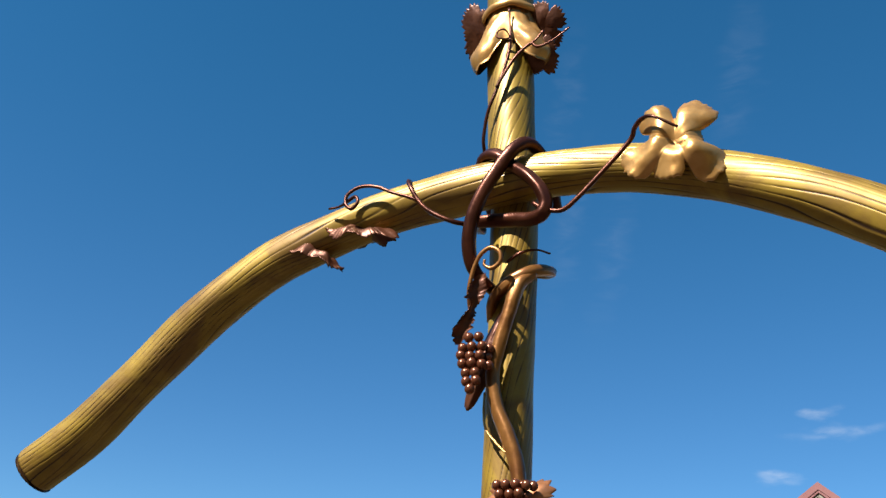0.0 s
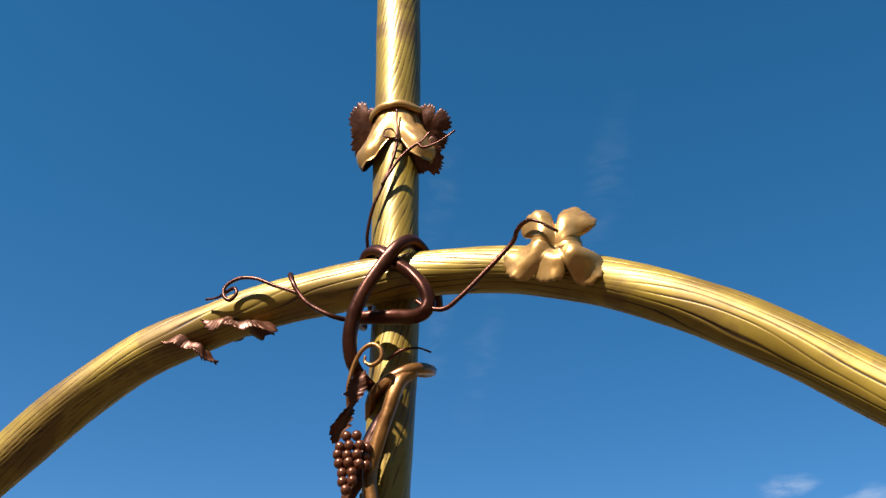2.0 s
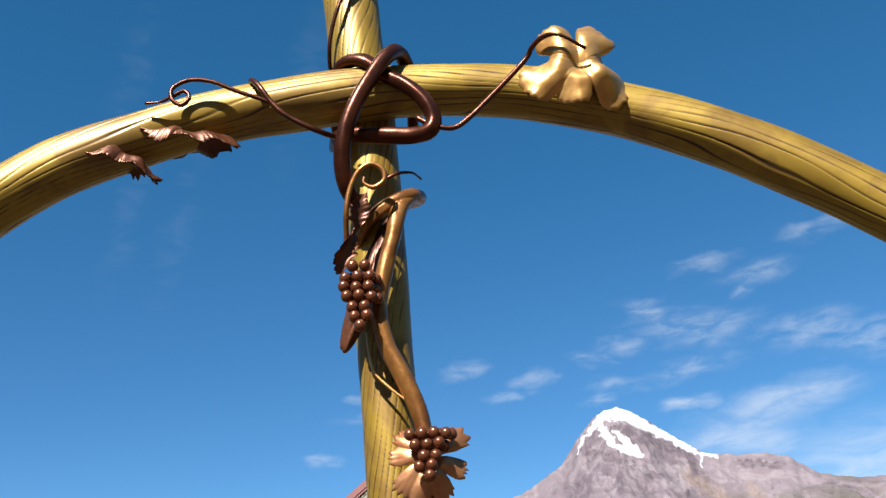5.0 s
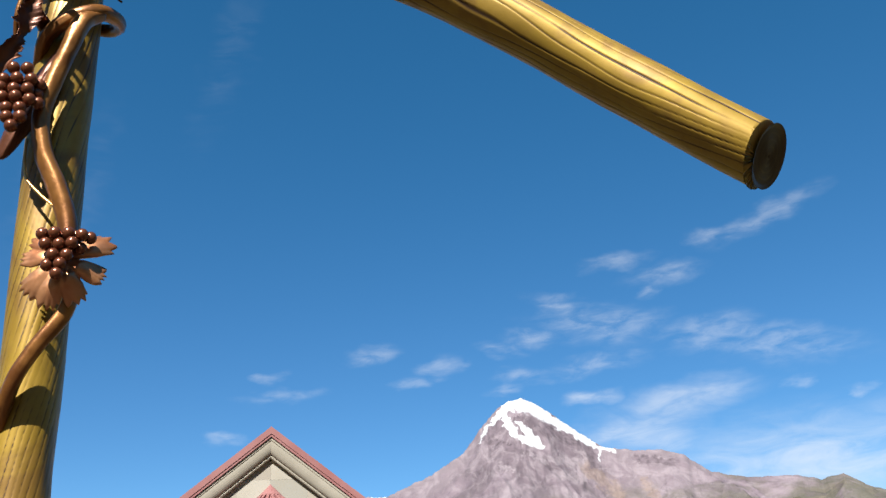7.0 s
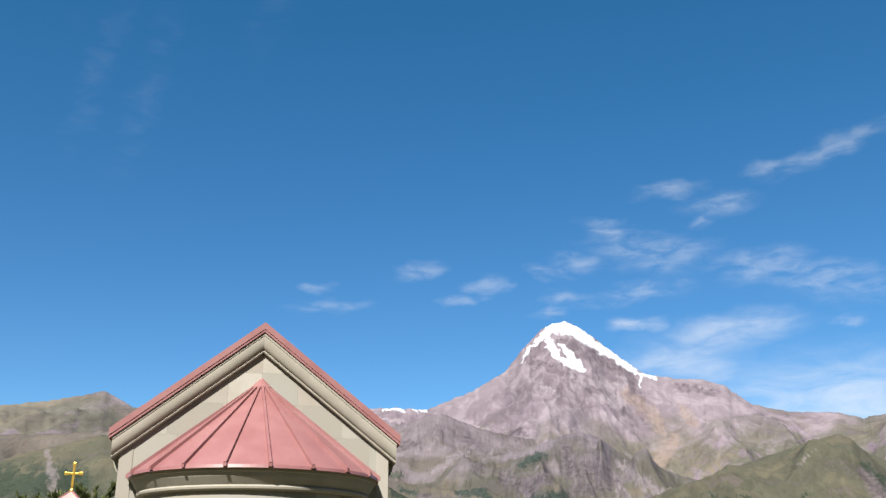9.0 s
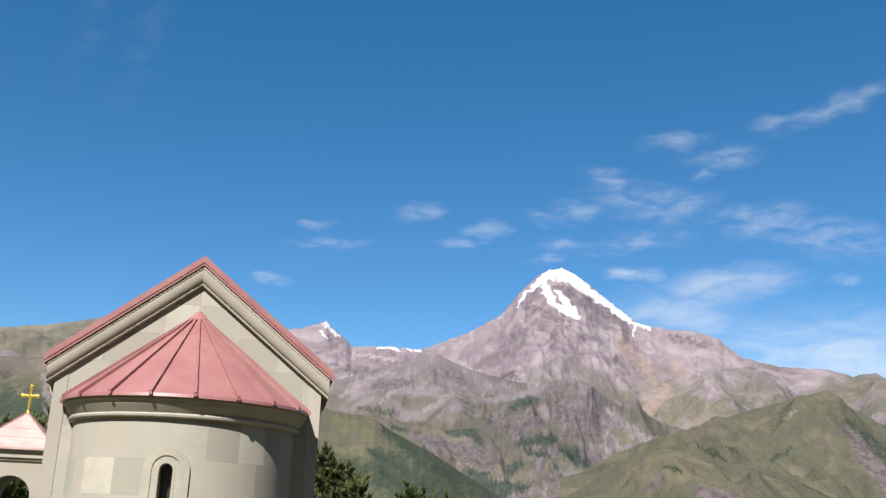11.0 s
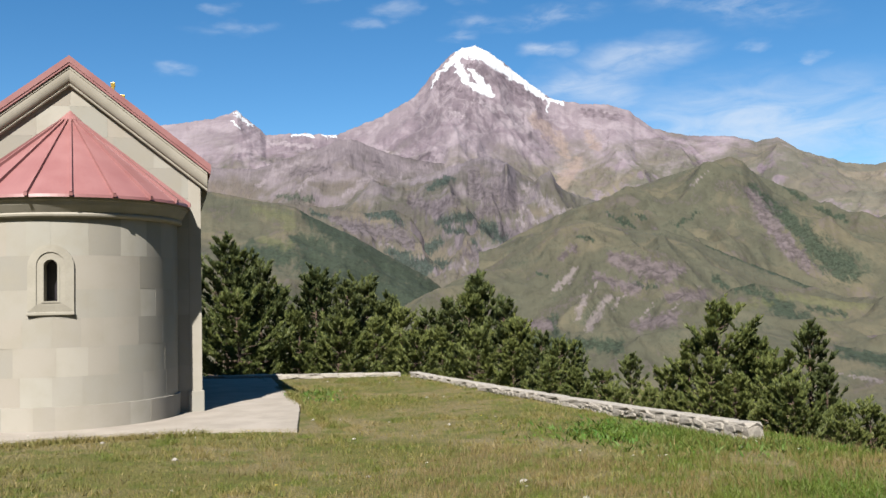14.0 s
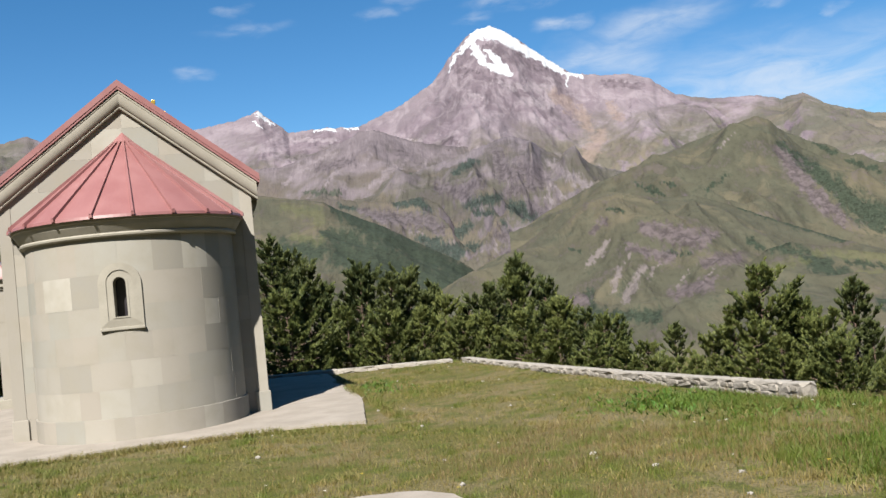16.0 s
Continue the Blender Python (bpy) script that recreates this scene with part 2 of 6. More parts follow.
def mountain(name, grass, rock, scree, forest, rocky=0.5, grain=0.012, streak=0.5):
    """Land cover: turf below the green line, bare rock where it is steep, streaks down the fall line, and patches of scree, snow, ochre, meadow and wood."""
    m, nt, b = material(name, 0.95, 0, 0.1)
    co = coords(nt)
    geo = nt.nodes.new("ShaderNodeNewGeometry")
    sep = nt.nodes.new("ShaderNodeSeparateXYZ")
    link(nt, geo.outputs["Normal"], sep.inputs[0])
    comb = nt.nodes.new("ShaderNodeCombineXYZ")
    link(nt, attribute(nt, "fall"), comb.inputs[0])
    link(nt, attribute(nt, "drop"), comb.inputs[1])
    n1, n2, n3 = noise_node(nt, co, grain * 0.25, 6, 0.6), noise_node(nt, co, grain, 8, 0.6), noise_node(nt, co, grain * 6, 4, 0.6)
    st = noise_node(nt, mapped(nt, comb.outputs[0], scale=(1.4, 0.95, 1)), 1.0, 7, 0.62, 1.4)
    g = mix(nt, smooth(nt, n2, 0.32, 0.68), grass, tuple(c * 0.72 for c in grass))
    g = mix(nt, math_node(nt, "MULTIPLY", smooth(nt, n1, 0.45, 0.7), 0.5), g, (grass[0] * 1.35, grass[1] * 1.2, grass[2] * 1.15))
    g = mix(nt, math_node(nt, "MULTIPLY", smooth(nt, st, 0.5, 0.75), 0.25), g, tuple(c * 1.4 for c in grass))
    g = mix(nt, math_node(nt, "MULTIPLY", smooth(nt, n3, 0.52, 0.7), 0.45), g, tuple(c * 0.55 for c in grass))
    g = mix(nt, math_node(nt, "MULTIPLY", smooth(nt, noise_node(nt, co, grain * 0.45, 5, 0.65, 0.6), 0.48, 0.66), 0.5), g, (grass[0] * 1.75, grass[1] * 1.5, grass[2] * 1.4))
    worn = math_node(nt, "ADD", math_node(nt, "MULTIPLY", n2, 0.6), math_node(nt, "MULTIPLY", noise_node(nt, mapped(nt, comb.outputs[0], scale=(5.5, 3.6, 1), rot=(0, 0, 20)), 1.0, 5, 0.65, 0.5), 0.4))
    g = mix(nt, math_node(nt, "MULTIPLY", smooth(nt, worn, 0.53, 0.62), 0.4), g, tuple(c * 0.72 for c in rock))
    g = mix(nt, math_node(nt, "MULTIPLY", smooth(nt, worn, 0.44, 0.36), 0.45), g, forest)
    r = mix(nt, smooth(nt, n2, 0.36, 0.64), rock, tuple(c * 0.62 for c in rock))
    r = mix(nt, math_node(nt, "MULTIPLY", smooth(nt, st, 0.40, 0.68), 0.25 + streak * 0.5), r, scree)
    r = mix(nt, math_node(nt, "MULTIPLY", smooth(nt, n1, 0.42, 0.62), 0.45), r, tuple(c * 0.9 for c in scree))
    r = mix(nt, math_node(nt, "MULTIPLY", smooth(nt, n3, 0.5, 0.72), 0.28), r, tuple(c * 0.55 for c in rock))
    flat = math_node(nt, "ADD", sep.outputs[2], math_node(nt, "MULTIPLY", math_node(nt, "SUBTRACT", n2, 0.5), 1.1))
    flat = math_node(nt, "ADD", flat, math_node(nt, "MULTIPLY", math_node(nt, "SUBTRACT", st, 0.5), 0.7))
    turfy = smooth(nt, math_node(nt, "SUBTRACT", flat, rocky), -0.14, 0.16)
    line = math_node(nt, "ADD", attribute(nt, "green"), math_node(nt, "MULTIPLY", math_node(nt, "SUBTRACT", n2, 0.5), 1.3))
    turfy = math_node(nt, "MULTIPLY", turfy, smooth(nt, line, 0.3, 0.75))
    col = mix(nt, turfy, r, g)
    crag = noise_node(nt, mapped(nt, comb.outputs[0], scale=(2.8, 1.9, 1), rot=(0, 0, 20)), 1.0, 8, 0.68, 0.8)
    for key, tone, cover in (("wood", forest, 0.92), ("scree", scree, 0.75), ("ochre", (0.165, 0.124, 0.106), 0.6), ("rockface", tuple(c * 0.82 for c in rock), 0.85),
                             ("meadow", (0.0773, 0.08, 0.0373), 0.45), ("snow", (0.30, 0.305, 0.32), 1.0)):
        hold, fray = (0.95, 0.5) if key == "snow" else (0.62, 1.25)
        at = math_node(nt, "ADD", math_node(nt, "MULTIPLY", attribute(nt, key), hold), math_node(nt, "MULTIPLY", crag, fray))
        if key != "snow":
            tone = mix(nt, smooth(nt, n3, 0.36, 0.66), tone, tuple(c * (0.5 if key in ("rockface", "wood") else 0.72) for c in tone))
            if key == "wood":
                tone = mix(nt, smooth(nt, noise_node(nt, co, grain * 16, 3, 0.6), 0.42, 0.66), tone, tuple(c * 1.35 for c in forest))
            tone = mix(nt, math_node(nt, "MULTIPLY", smooth(nt, crag, 0.55, 0.75), 0.25), tone, scree if key == "rockface" else tuple(c * 1.35 for c in grass))
        col = mix(nt, math_node(nt, "MULTIPLY", smooth(nt, at, *((0.60, 0.80) if key == "snow" else (0.76, 1.08) if key == "wood" else (0.84, 1.14))), cover), col, tone)
    link(nt, col, b.inputs["Base Color"])
    bump(nt, b, math_node(nt, "ADD", n2, math_node(nt, "MULTIPLY", st, 0.5)), 0.6, 0.14 / grain)
    return m


M_BARK = bark_bronze()
M_VINE = brown_bronze("brown_bronze", (0.040, 0.010, 0.0045), (0.075, 0.021, 0.009), 0.34, 0.72)
M_STEM = brown_bronze("coppery_vine_bronze", (0.13, 0.048, 0.012), (0.26, 0.115, 0.030), 0.34, 0.6)
M_LEAF = brown_bronze("gilded_leaf", (0.43, 0.222, 0.064), (0.55, 0.312, 0.108), 0.35, 0.70, 0.03)
M_COPPERLEAF = brown_bronze("copper_leaf", (0.33, 0.125, 0.05), (0.44, 0.215, 0.105), 0.34, 0.7, 0.06)
# leaf brown made darker: the leaves' shade is put into the colour
M_DARKLEAF = brown_bronze("shaded_brown_leaf", (0.055, 0.017, 0.008), (0.11, 0.038, 0.016), 0.40, 0.55)
M_GRAPE = brown_bronze("grape_bronze", (0.095, 0.030, 0.015), (0.14, 0.046, 0.021), 0.27, 0.6)
M_STONE = ashlar()
M_MOULD = plain("pale_dressed_stone", (0.243, 0.227, 0.189), (0.207, 0.192, 0.157), 3, 0.85, 0, 0.15, 0.004, spec=0.3)
M_ROOF = pink_roof()
# roof pink made paler: the sun's glare on it is put into the colour
M_PALEROOF = plain("sunlit_pink_sheet", (0.267, 0.176, 0.165), (0.31, 0.23, 0.213), 3, 0.4, 0, 0.05, 0.01)
M_GLASS = plain("dusty_pane", (0.02, 0.018, 0.022), (0.03, 0.027, 0.03), 4, 0.15)
M_CONCRETE = plain("pale_concrete", (0.245, 0.218, 0.187), (0.187, 0.165, 0.138), 1.5, 0.9, 0, 0.3, 0.01, spec=0.2)
M_RUBBLE = plain("limewashed_stone", (0.285, 0.262, 0.228), (0.185, 0.168, 0.143), 6, 0.9, 0, 0.5, 0.02, spec=0.2)
M_MORTAR = plain("pale_lime_mortar", (0.25, 0.232, 0.202), (0.17, 0.156, 0.134), 8, 0.95, 0, 0.5, 0.02, spec=0.2)
M_GOLD = plain("gold_leaf", (0.75, 0.50, 0.10), (0.65, 0.42, 0.08), 12, 0.3, 0.9)
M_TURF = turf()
M_TRUNK = plain("pine_bark", (0.0693, 0.0453, 0.032), (0.107, 0.072, 0.0507), 9, 0.95, 0, 0.8, 0.03)
M_PEBBLE = plain("pale_pebble", (0.245, 0.23, 0.203), (0.176, 0.16, 0.138), 12, 0.9)
M_PETAL = plain("yellow_petal", (0.4, 0.293, 0.0213), (0.347, 0.256, 0.0267), 20, 0.6)
M_WHITEPETAL = plain("white_petal", (0.384, 0.373, 0.33), (0.33, 0.32, 0.288), 20, 0.6)

# ---- building helpers ----
def mesh_object(name, verts, faces, mat, smooth_shade=False, attrs=None):
    me = bpy.data.meshes.new(name)
    me.from_pydata([tuple(v) for v in verts], [], faces)
    me.materials.append(mat)
    for key, vals in (attrs or {}).items():
        a = me.attributes.new(key, "FLOAT", "POINT")
        a.data.foreach_set("value", np.asarray(vals, dtype=np.float32))
    if smooth_shade:
        me.polygons.foreach_set("use_smooth", [True] * len(me.polygons))
    me.update()
    return new(name, me)


def thing(name, label, category, m=None, group="", kind=""):
    e = new(name)
    if m is not None:
        e.matrix_basis = m
    return tagged(e, label, category, group, kind)


def child(ob, parent, label=""):
    ob.parent = parent
    if label:
        tagged(ob, label)
    return ob


def part(name, bm, mat, parent=None, label="", smooth_shade=False):
    me = bpy.data.meshes.new(name)
    bmesh.ops.recalc_face_normals(bm, faces=bm.faces)
    bm.to_mesh(me)
    bm.free()
    me.materials.append(mat)
    if smooth_shade:
        me.polygons.foreach_set("use_smooth", [True] * len(me.polygons))
    ob = new(name, me)
    if parent is not None:
        ob.parent = parent
    if label:
        tagged(ob, label)
    return ob


def add_box(bm, x0, x1, y0, y1, z0, z1, bevel=0.0):
    g = bmesh.ops.create_cube(bm, size=1.0, matrix=Matrix.LocRotScale(((x0 + x1) / 2, (y0 + y1) / 2, (z0 + z1) / 2), None, (x1 - x0, y1 - y0, z1 - z0)))
    if bevel:
        es = list({e for v in g["verts"] for e in v.link_edges})
        bmesh.ops.bevel(bm, geom=es, offset=bevel, segments=2, affect="EDGES", profile=0.6)
    return bm


def box(x0, x1, y0, y1, z0, z1, bevel=0.0):
    return add_box(bmesh.new(), x0, x1, y0, y1, z0, z1, bevel)


def prism(outline, y0, y1):
    """An outline in x, z, drawn out from y0 to y1."""
    bm = bmesh.new()
    a = [bm.verts.new((x, y0, z)) for x, z in outline]
    b = [bm.verts.new((x, y1, z)) for x, z in outline]
    bm.faces.new(a)
    bm.faces.new(b[::-1])
    n = len(outline)
    for i in range(n):
        bm.faces.new((a[i], b[i], b[(i + 1) % n], a[(i + 1) % n]))
    return bm


def lathe(profile, a0, a1, steps, close=True):
    """A profile of (radius, z) turned about z from angle a0 to a1 (degrees, 0 is -y, to the right is plus)."""
    bm = bmesh.new()
    rings = []
    for k in range(steps + 1):
        a = radians(a0 + (a1 - a0) * k / steps)
        rings.append([bm.verts.new((r * math.sin(a), -r * math.cos(a), z)) for r, z in profile])
    n = len(profile)
    for k in range(steps):
        for i in range(n if close else n - 1):
            j = (i + 1) % n
            bm.faces.new((rings[k][i], rings[k + 1][i], rings[k + 1][j], rings[k][j]))
    if close:
        bm.faces.new(rings[0])
        bm.faces.new(rings[-1][::-1])
    return bm


def spline(pts, n):
    """n points on a smooth curve through pts (tuples of any length)."""
    p = np.array(pts, float)
    p = np.vstack([2 * p[0] - p[1], p, 2 * p[-1] - p[-2]])
    out = []
    segs = len(p) - 3
    for k in range(n):
        t = k / (n - 1) * segs
        i = min(int(t), segs - 1)
        t -= i
        a, b, c, d = p[i:i + 4]
        out.append(0.5 * (2 * b + (c - a) * t + (2 * a - 5 * b + 4 * c - d) * t * t + (3 * b - a - 3 * c + d) * t ** 3))
    return np.array(out)


def sweep(pts, around, relief=None):
    """A tube along rows of (x, y, z, radius): vertices, faces and the relief of each vertex. relief(v, angle) gives depth in metres and groove 0 to 1."""
    pos, rad = pts[:, :3], pts[:, 3]
    tang = np.gradient(pos, axis=0)
    tang /= np.linalg.norm(tang, axis=1)[:, None]
    length = np.r_[0, np.cumsum(np.linalg.norm(np.diff(pos, axis=0), axis=1))]
    up = np.array([0.0, 1.0, 0.0]) if abs(tang[0][1]) < 0.9 else np.array([1.0, 0, 0])
    verts, groove = [], []
    for i in range(len(pos)):
        up = up - tang[i] * (up @ tang[i])
        up /= np.linalg.norm(up)
        side = np.cross(tang[i], up)
        for k in range(around):
            a = 2 * math.pi * k / around
            d, g = relief(length[i], a) if relief else (0.0, 0.0)
            verts.append(pos[i] + (rad[i] - d) * (math.cos(a) * up + math.sin(a) * side))
            groove.append(g)
    faces = []
    n = len(pos)
    for i in range(n - 1):
        for k in range(around):
            j = (k + 1) % around
            faces.append((i * around + k, i * around + j, (i + 1) * around + j, (i + 1) * around + k))
    for i, s in ((0, -1), (n - 1, 1)):
        verts.append(pos[i] + tang[i] * s * rad[i] * 0.12)
        groove.append(0.3)
        c = len(verts) - 1
        for k in range(around):
            j = (k + 1) % around
            faces.append((i * around + j, i * around + k, c) if s < 0 else (i * around + k, i * around + j, c))
    return verts, faces, groove


def tube(name, ctrl, mat, parent, n=40, around=12, relief=None, label=""):
    v, f, g = sweep(spline(ctrl, n), around, relief)
    return child(mesh_object(name, v, f, mat, True, {"groove": g}), parent, label)


# ---- the land: one sheet of ground ----
WALL_CORNER, WALL_END, WALL_LEFT = Vector((-0.3, 23.5)), Vector((4.78, 11.05)), Vector((-9.5, 23.9))


def brink(x, y):
    """How far a place lies beyond the edge of the terrace, in metres (negative on it)."""
    d1 = y - (23.75 - 0.043 * (x + 0.3))
    n = Vector((12.45, 5.08)).normalized()
    d2 = (Vector((x, y)) - WALL_CORNER).dot(n) - 0.2
    return max(d1, d2)


def ground_z(x, y):
    b = brink(x, y)
    z = 0.04 * noise.noise((x * 0.35, y * 0.35, 0)) + 0.015 * noise.noise((x * 1.3, y * 1.3, 3))
    z += 0.55 * math.exp(-((x + 2.6) ** 2 + (y + 0.6) ** 2) / 14)
    if b > 0:
        far = min(b, 260.0)
        z -= 0.36 * far * (1 - math.exp(-far / 1.5)) - 0.00035 * far * far
        z += min(1, b / 20) * (1.6 * noise.noise((x * 0.05, y * 0.05, 8)) + 5 * noise.noise((x * 0.008, y * 0.008, 5)))
    return z


def build_ground():
    radii = [0.0]
    while radii[-1] < 4700:
        radii.append(radii[-1] + max(0.28, radii[-1] * 0.035))
    steps = 360
    verts, faces = [(0, 6, ground_z(0, 6))], []
    for r in radii[1:]:
        for k in range(steps):
            a = 2 * math.pi * k / steps
            x, y = r * math.sin(a), 6 + r * math.cos(a)
            verts.append((x, y, ground_z(x, y)))
    for k in range(steps):
        faces.append((0, 1 + (k + 1) % steps, 1 + k))
    for i in range(len(radii) - 2):
        for k in range(steps):
            j = (k + 1) % steps
            a, b = 1 + i * steps, 1 + (i + 1) * steps
            faces.append((a + k, a + j, b + j, b + k))
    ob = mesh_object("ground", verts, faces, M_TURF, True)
    tagged(ob, "dry grassy terrace falling away to a deep valley", "ground", kind="structure")


build_ground()


# ---- the mountains ----
def stroke(az, el, pts, soft=0.5):
    """1 on a stroke through rows of (azimuth, elevation, half width), falling to 0 outside."""
    best = 0.0
    for (a0, e0, w0), (a1, e1, w1) in zip(pts, pts[1:]):
        da, de = a1 - a0, e1 - e0
        t = max(0.0, min(1.0, ((az - a0) * da + (el - e0) * de) / (da * da + de * de + 1e-9)))
        w = w0 + (w1 - w0) * t
        d = math.hypot(az - a0 - da * t, el - e0 - de * t)
        best = max(best, 1 - d / w * soft if d < w / soft else 0.0)
    return best


def massif(name, label, mat, crest, far, near, foot, lift, ribs, rough, step, rows, patches=None, shape=1.0, jag=0.1, seed=0, green=(-90, -80), apex=(0, 60)):
    """A mountain side. crest: rows of (azimuth, elevation) seen from the terrace; far and near: how far off crest and foot lie; foot: the foot's height; ribs: how far
    apart the buttresses stand; rough: their height; patches: strokes of land cover; green: where turf gives way to stone; apex: the point from which the scree runs down."""
    ca, ce = [c[0] for c in crest], [c[1] for c in crest]
    azs = [ca[0]]
    while azs[-1] < ca[-1]:
        azs.append(azs[-1] + (step if -16 < azs[-1] < 25.5 else step * 2.2))
    cols = len(azs) - 1
    verts, faces = [], []
    cover = {k: [] for k in ("snow", "scree", "ochre", "wood", "rockface", "meadow", "green", "fall", "drop")}
    back = 4
    for az in azs:
        el = float(np.interp(az, ca, ce)) + jag * noise.fractal((az * 2.2, seed, 0), 0.7, 2.2, 5)
        top = math.tan(radians(el)) * far + 2.0
        for j in range(-back, rows + 1):
            s = max(j, 0) / rows
            q = s ** shape
            r = far + (near - far) * s
            z = top + (foot - top) * q
            z += lift * math.sin(math.pi * s) * (1 + 0.5 * noise.noise((az * 0.3, s * 2, seed + 9)))
            env = min(1.0, s * 5) * min(1.0, (1 - s) * 6 + 0.15)
            a = radians(az)
            px, py = r * math.sin(a) / ribs, r * math.cos(a) / ribs
            px, py = px + 0.35 * noise.noise((px * 0.8, py * 0.8, seed)), py + 0.35 * noise.noise((px * 0.8, py * 0.8, seed + 6))
            rib = noise.ridged_multi_fractal((px, py * 0.6, seed), 1.0, 2.1, 5, 1.0, 2.0)
            z += env * rough * (rib - 0.9)
            if j < 0:
                r += -j * far * 0.05
                z -= (-j) ** 1.3 * far * 0.03
            verts.append((r * math.sin(a), r * math.cos(a), z))
            e2 = math.degrees(math.atan2(z - 2.0, r))
            # uneven rims
            wa = az + 0.2 * noise.fractal((az * 2.6, e2 * 2.6, seed), 0.6, 2.1, 5)
            we = e2 + 0.2 * noise.fractal((az * 2.6, e2 * 2.6, seed + 40), 0.6, 2.1, 5)
            for k in cover:
                if k == "green":
                    v = (green[1] - we + 0.08 * max(0.0, az - 9) + 0.3 * max(0.0, -18 - az)) / (green[1] - green[0])
                    v = max(0.0, min(1.0, v)) if green[0] > -80 else 1.0
                elif k == "fall":
                    v = math.degrees(math.atan2(az - apex[0], apex[1] - e2)) * (0.12 if apex[1] < 30 else 1.0)
                elif k == "drop":
                    v = e2
                else:
                    v = 0.0
                    for pts in (patches or {}).get(k, ()):
                        v = max(v, stroke(wa, we, pts))
                cover[k].append(v)
    n = rows + back + 1
    for i in range(cols):
        for j in range(n - 1):
            faces.append((i * n + j, (i + 1) * n + j, (i + 1) * n + j + 1, i * n + j + 1))
    ob = mesh_object(name, verts, faces, mat, True, cover)
    tagged(ob, label, "mountain", kind="structure")
    return ob


# far slopes greyed towards lavender: their haze is put into the base colours
M_HIGH = mountain("volcanic_rock", (0.0771, 0.0739, 0.0595), (0.117, 0.0931, 0.107), (0.197, 0.168, 0.181), (0.04, 0.0462, 0.028), 0.55, 0.006, 0.75)
M_SPUR = mountain("rocky_pasture", (0.0612, 0.0584, 0.0472), (0.0915, 0.0775, 0.0859), (0.139, 0.12, 0.128), (0.0222, 0.0309, 0.0267), 0.46, 0.013, 0.5)
M_SHOULDER = mountain("moraine_turf", (0.069, 0.0631, 0.0542), (0.0965, 0.0809, 0.0877), (0.14, 0.119, 0.127), (0.0355, 0.0404, 0.0316), 0.55, 0.009, 0.5)
M_HILL = mountain("green_pasture", (0.0551, 0.0546, 0.0384), (0.101, 0.0819, 0.0871), (0.131, 0.111, 0.111), (0.0213, 0.0292, 0.02), 0.27, 0.02, 0.4)

PEAK_SNOW = [[(0.55, 14.95, 0.27), (1.5, 15.05, 0.42), (2.5, 14.5, 0.38), (3.6, 13.7, 0.27), (4.7, 12.9, 0.22), (5.8, 12.1, 0.13), (6.8, 11.72, 0.13)],
             [(0.5, 14.9, 0.2), (0.0, 14.3, 0.16), (-0.7, 13.7, 0.13), (-1.1, 13.0, 0.08)],
             [(0.5, 14.7, 0.2), (0.6, 13.9, 0.2), (1.1, 13.2, 0.2), (1.9, 12.7, 0.22), (2.6, 12.35, 0.15)], [(1.25, 13.95, 0.13), (1.8, 13.4, 0.2), (2.5, 12.5, 0.18)],
             [(5.95, 11.9, 0.07), (5.9, 11.3, 0.06)]]
LOW_SNOW = [[(-12.9, 11.45, 0.12), (-12.5, 11.0, 0.1), (-12.0, 10.7, 0.07)], [(-13.2, 11.0, 0.06), (-12.8, 10.6, 0.06)], [(-9.6, 10.2, 0.06), (-8.8, 10.2, 0.09), (-8.4, 10.15, 0.06)],
            [(-7.9, 10.15, 0.07), (-7.0, 10.1, 0.05)]]
PEAK_SCREE = [[(-11, 9.75, 0.12), (-8.5, 9.6, 0.16)], [(-0.1, 11.5, 0.1), (0.9, 11.2, 0.12)], [(2.9, 11.6, 0.2), (4.8, 11.3, 0.3), (4.6, 10.4, 0.35), (3.6, 10.7, 0.25)],
              [(1.7, 12.1, 0.08), (2.8, 11.4, 0.1)], [(3.6, 9.8, 0.2), (4.2, 9.3, 0.2)], [(-6.5, 9.9, 0.08), (-4.2, 9.2, 0.08), (-3.2, 9.0, 0.08)]]
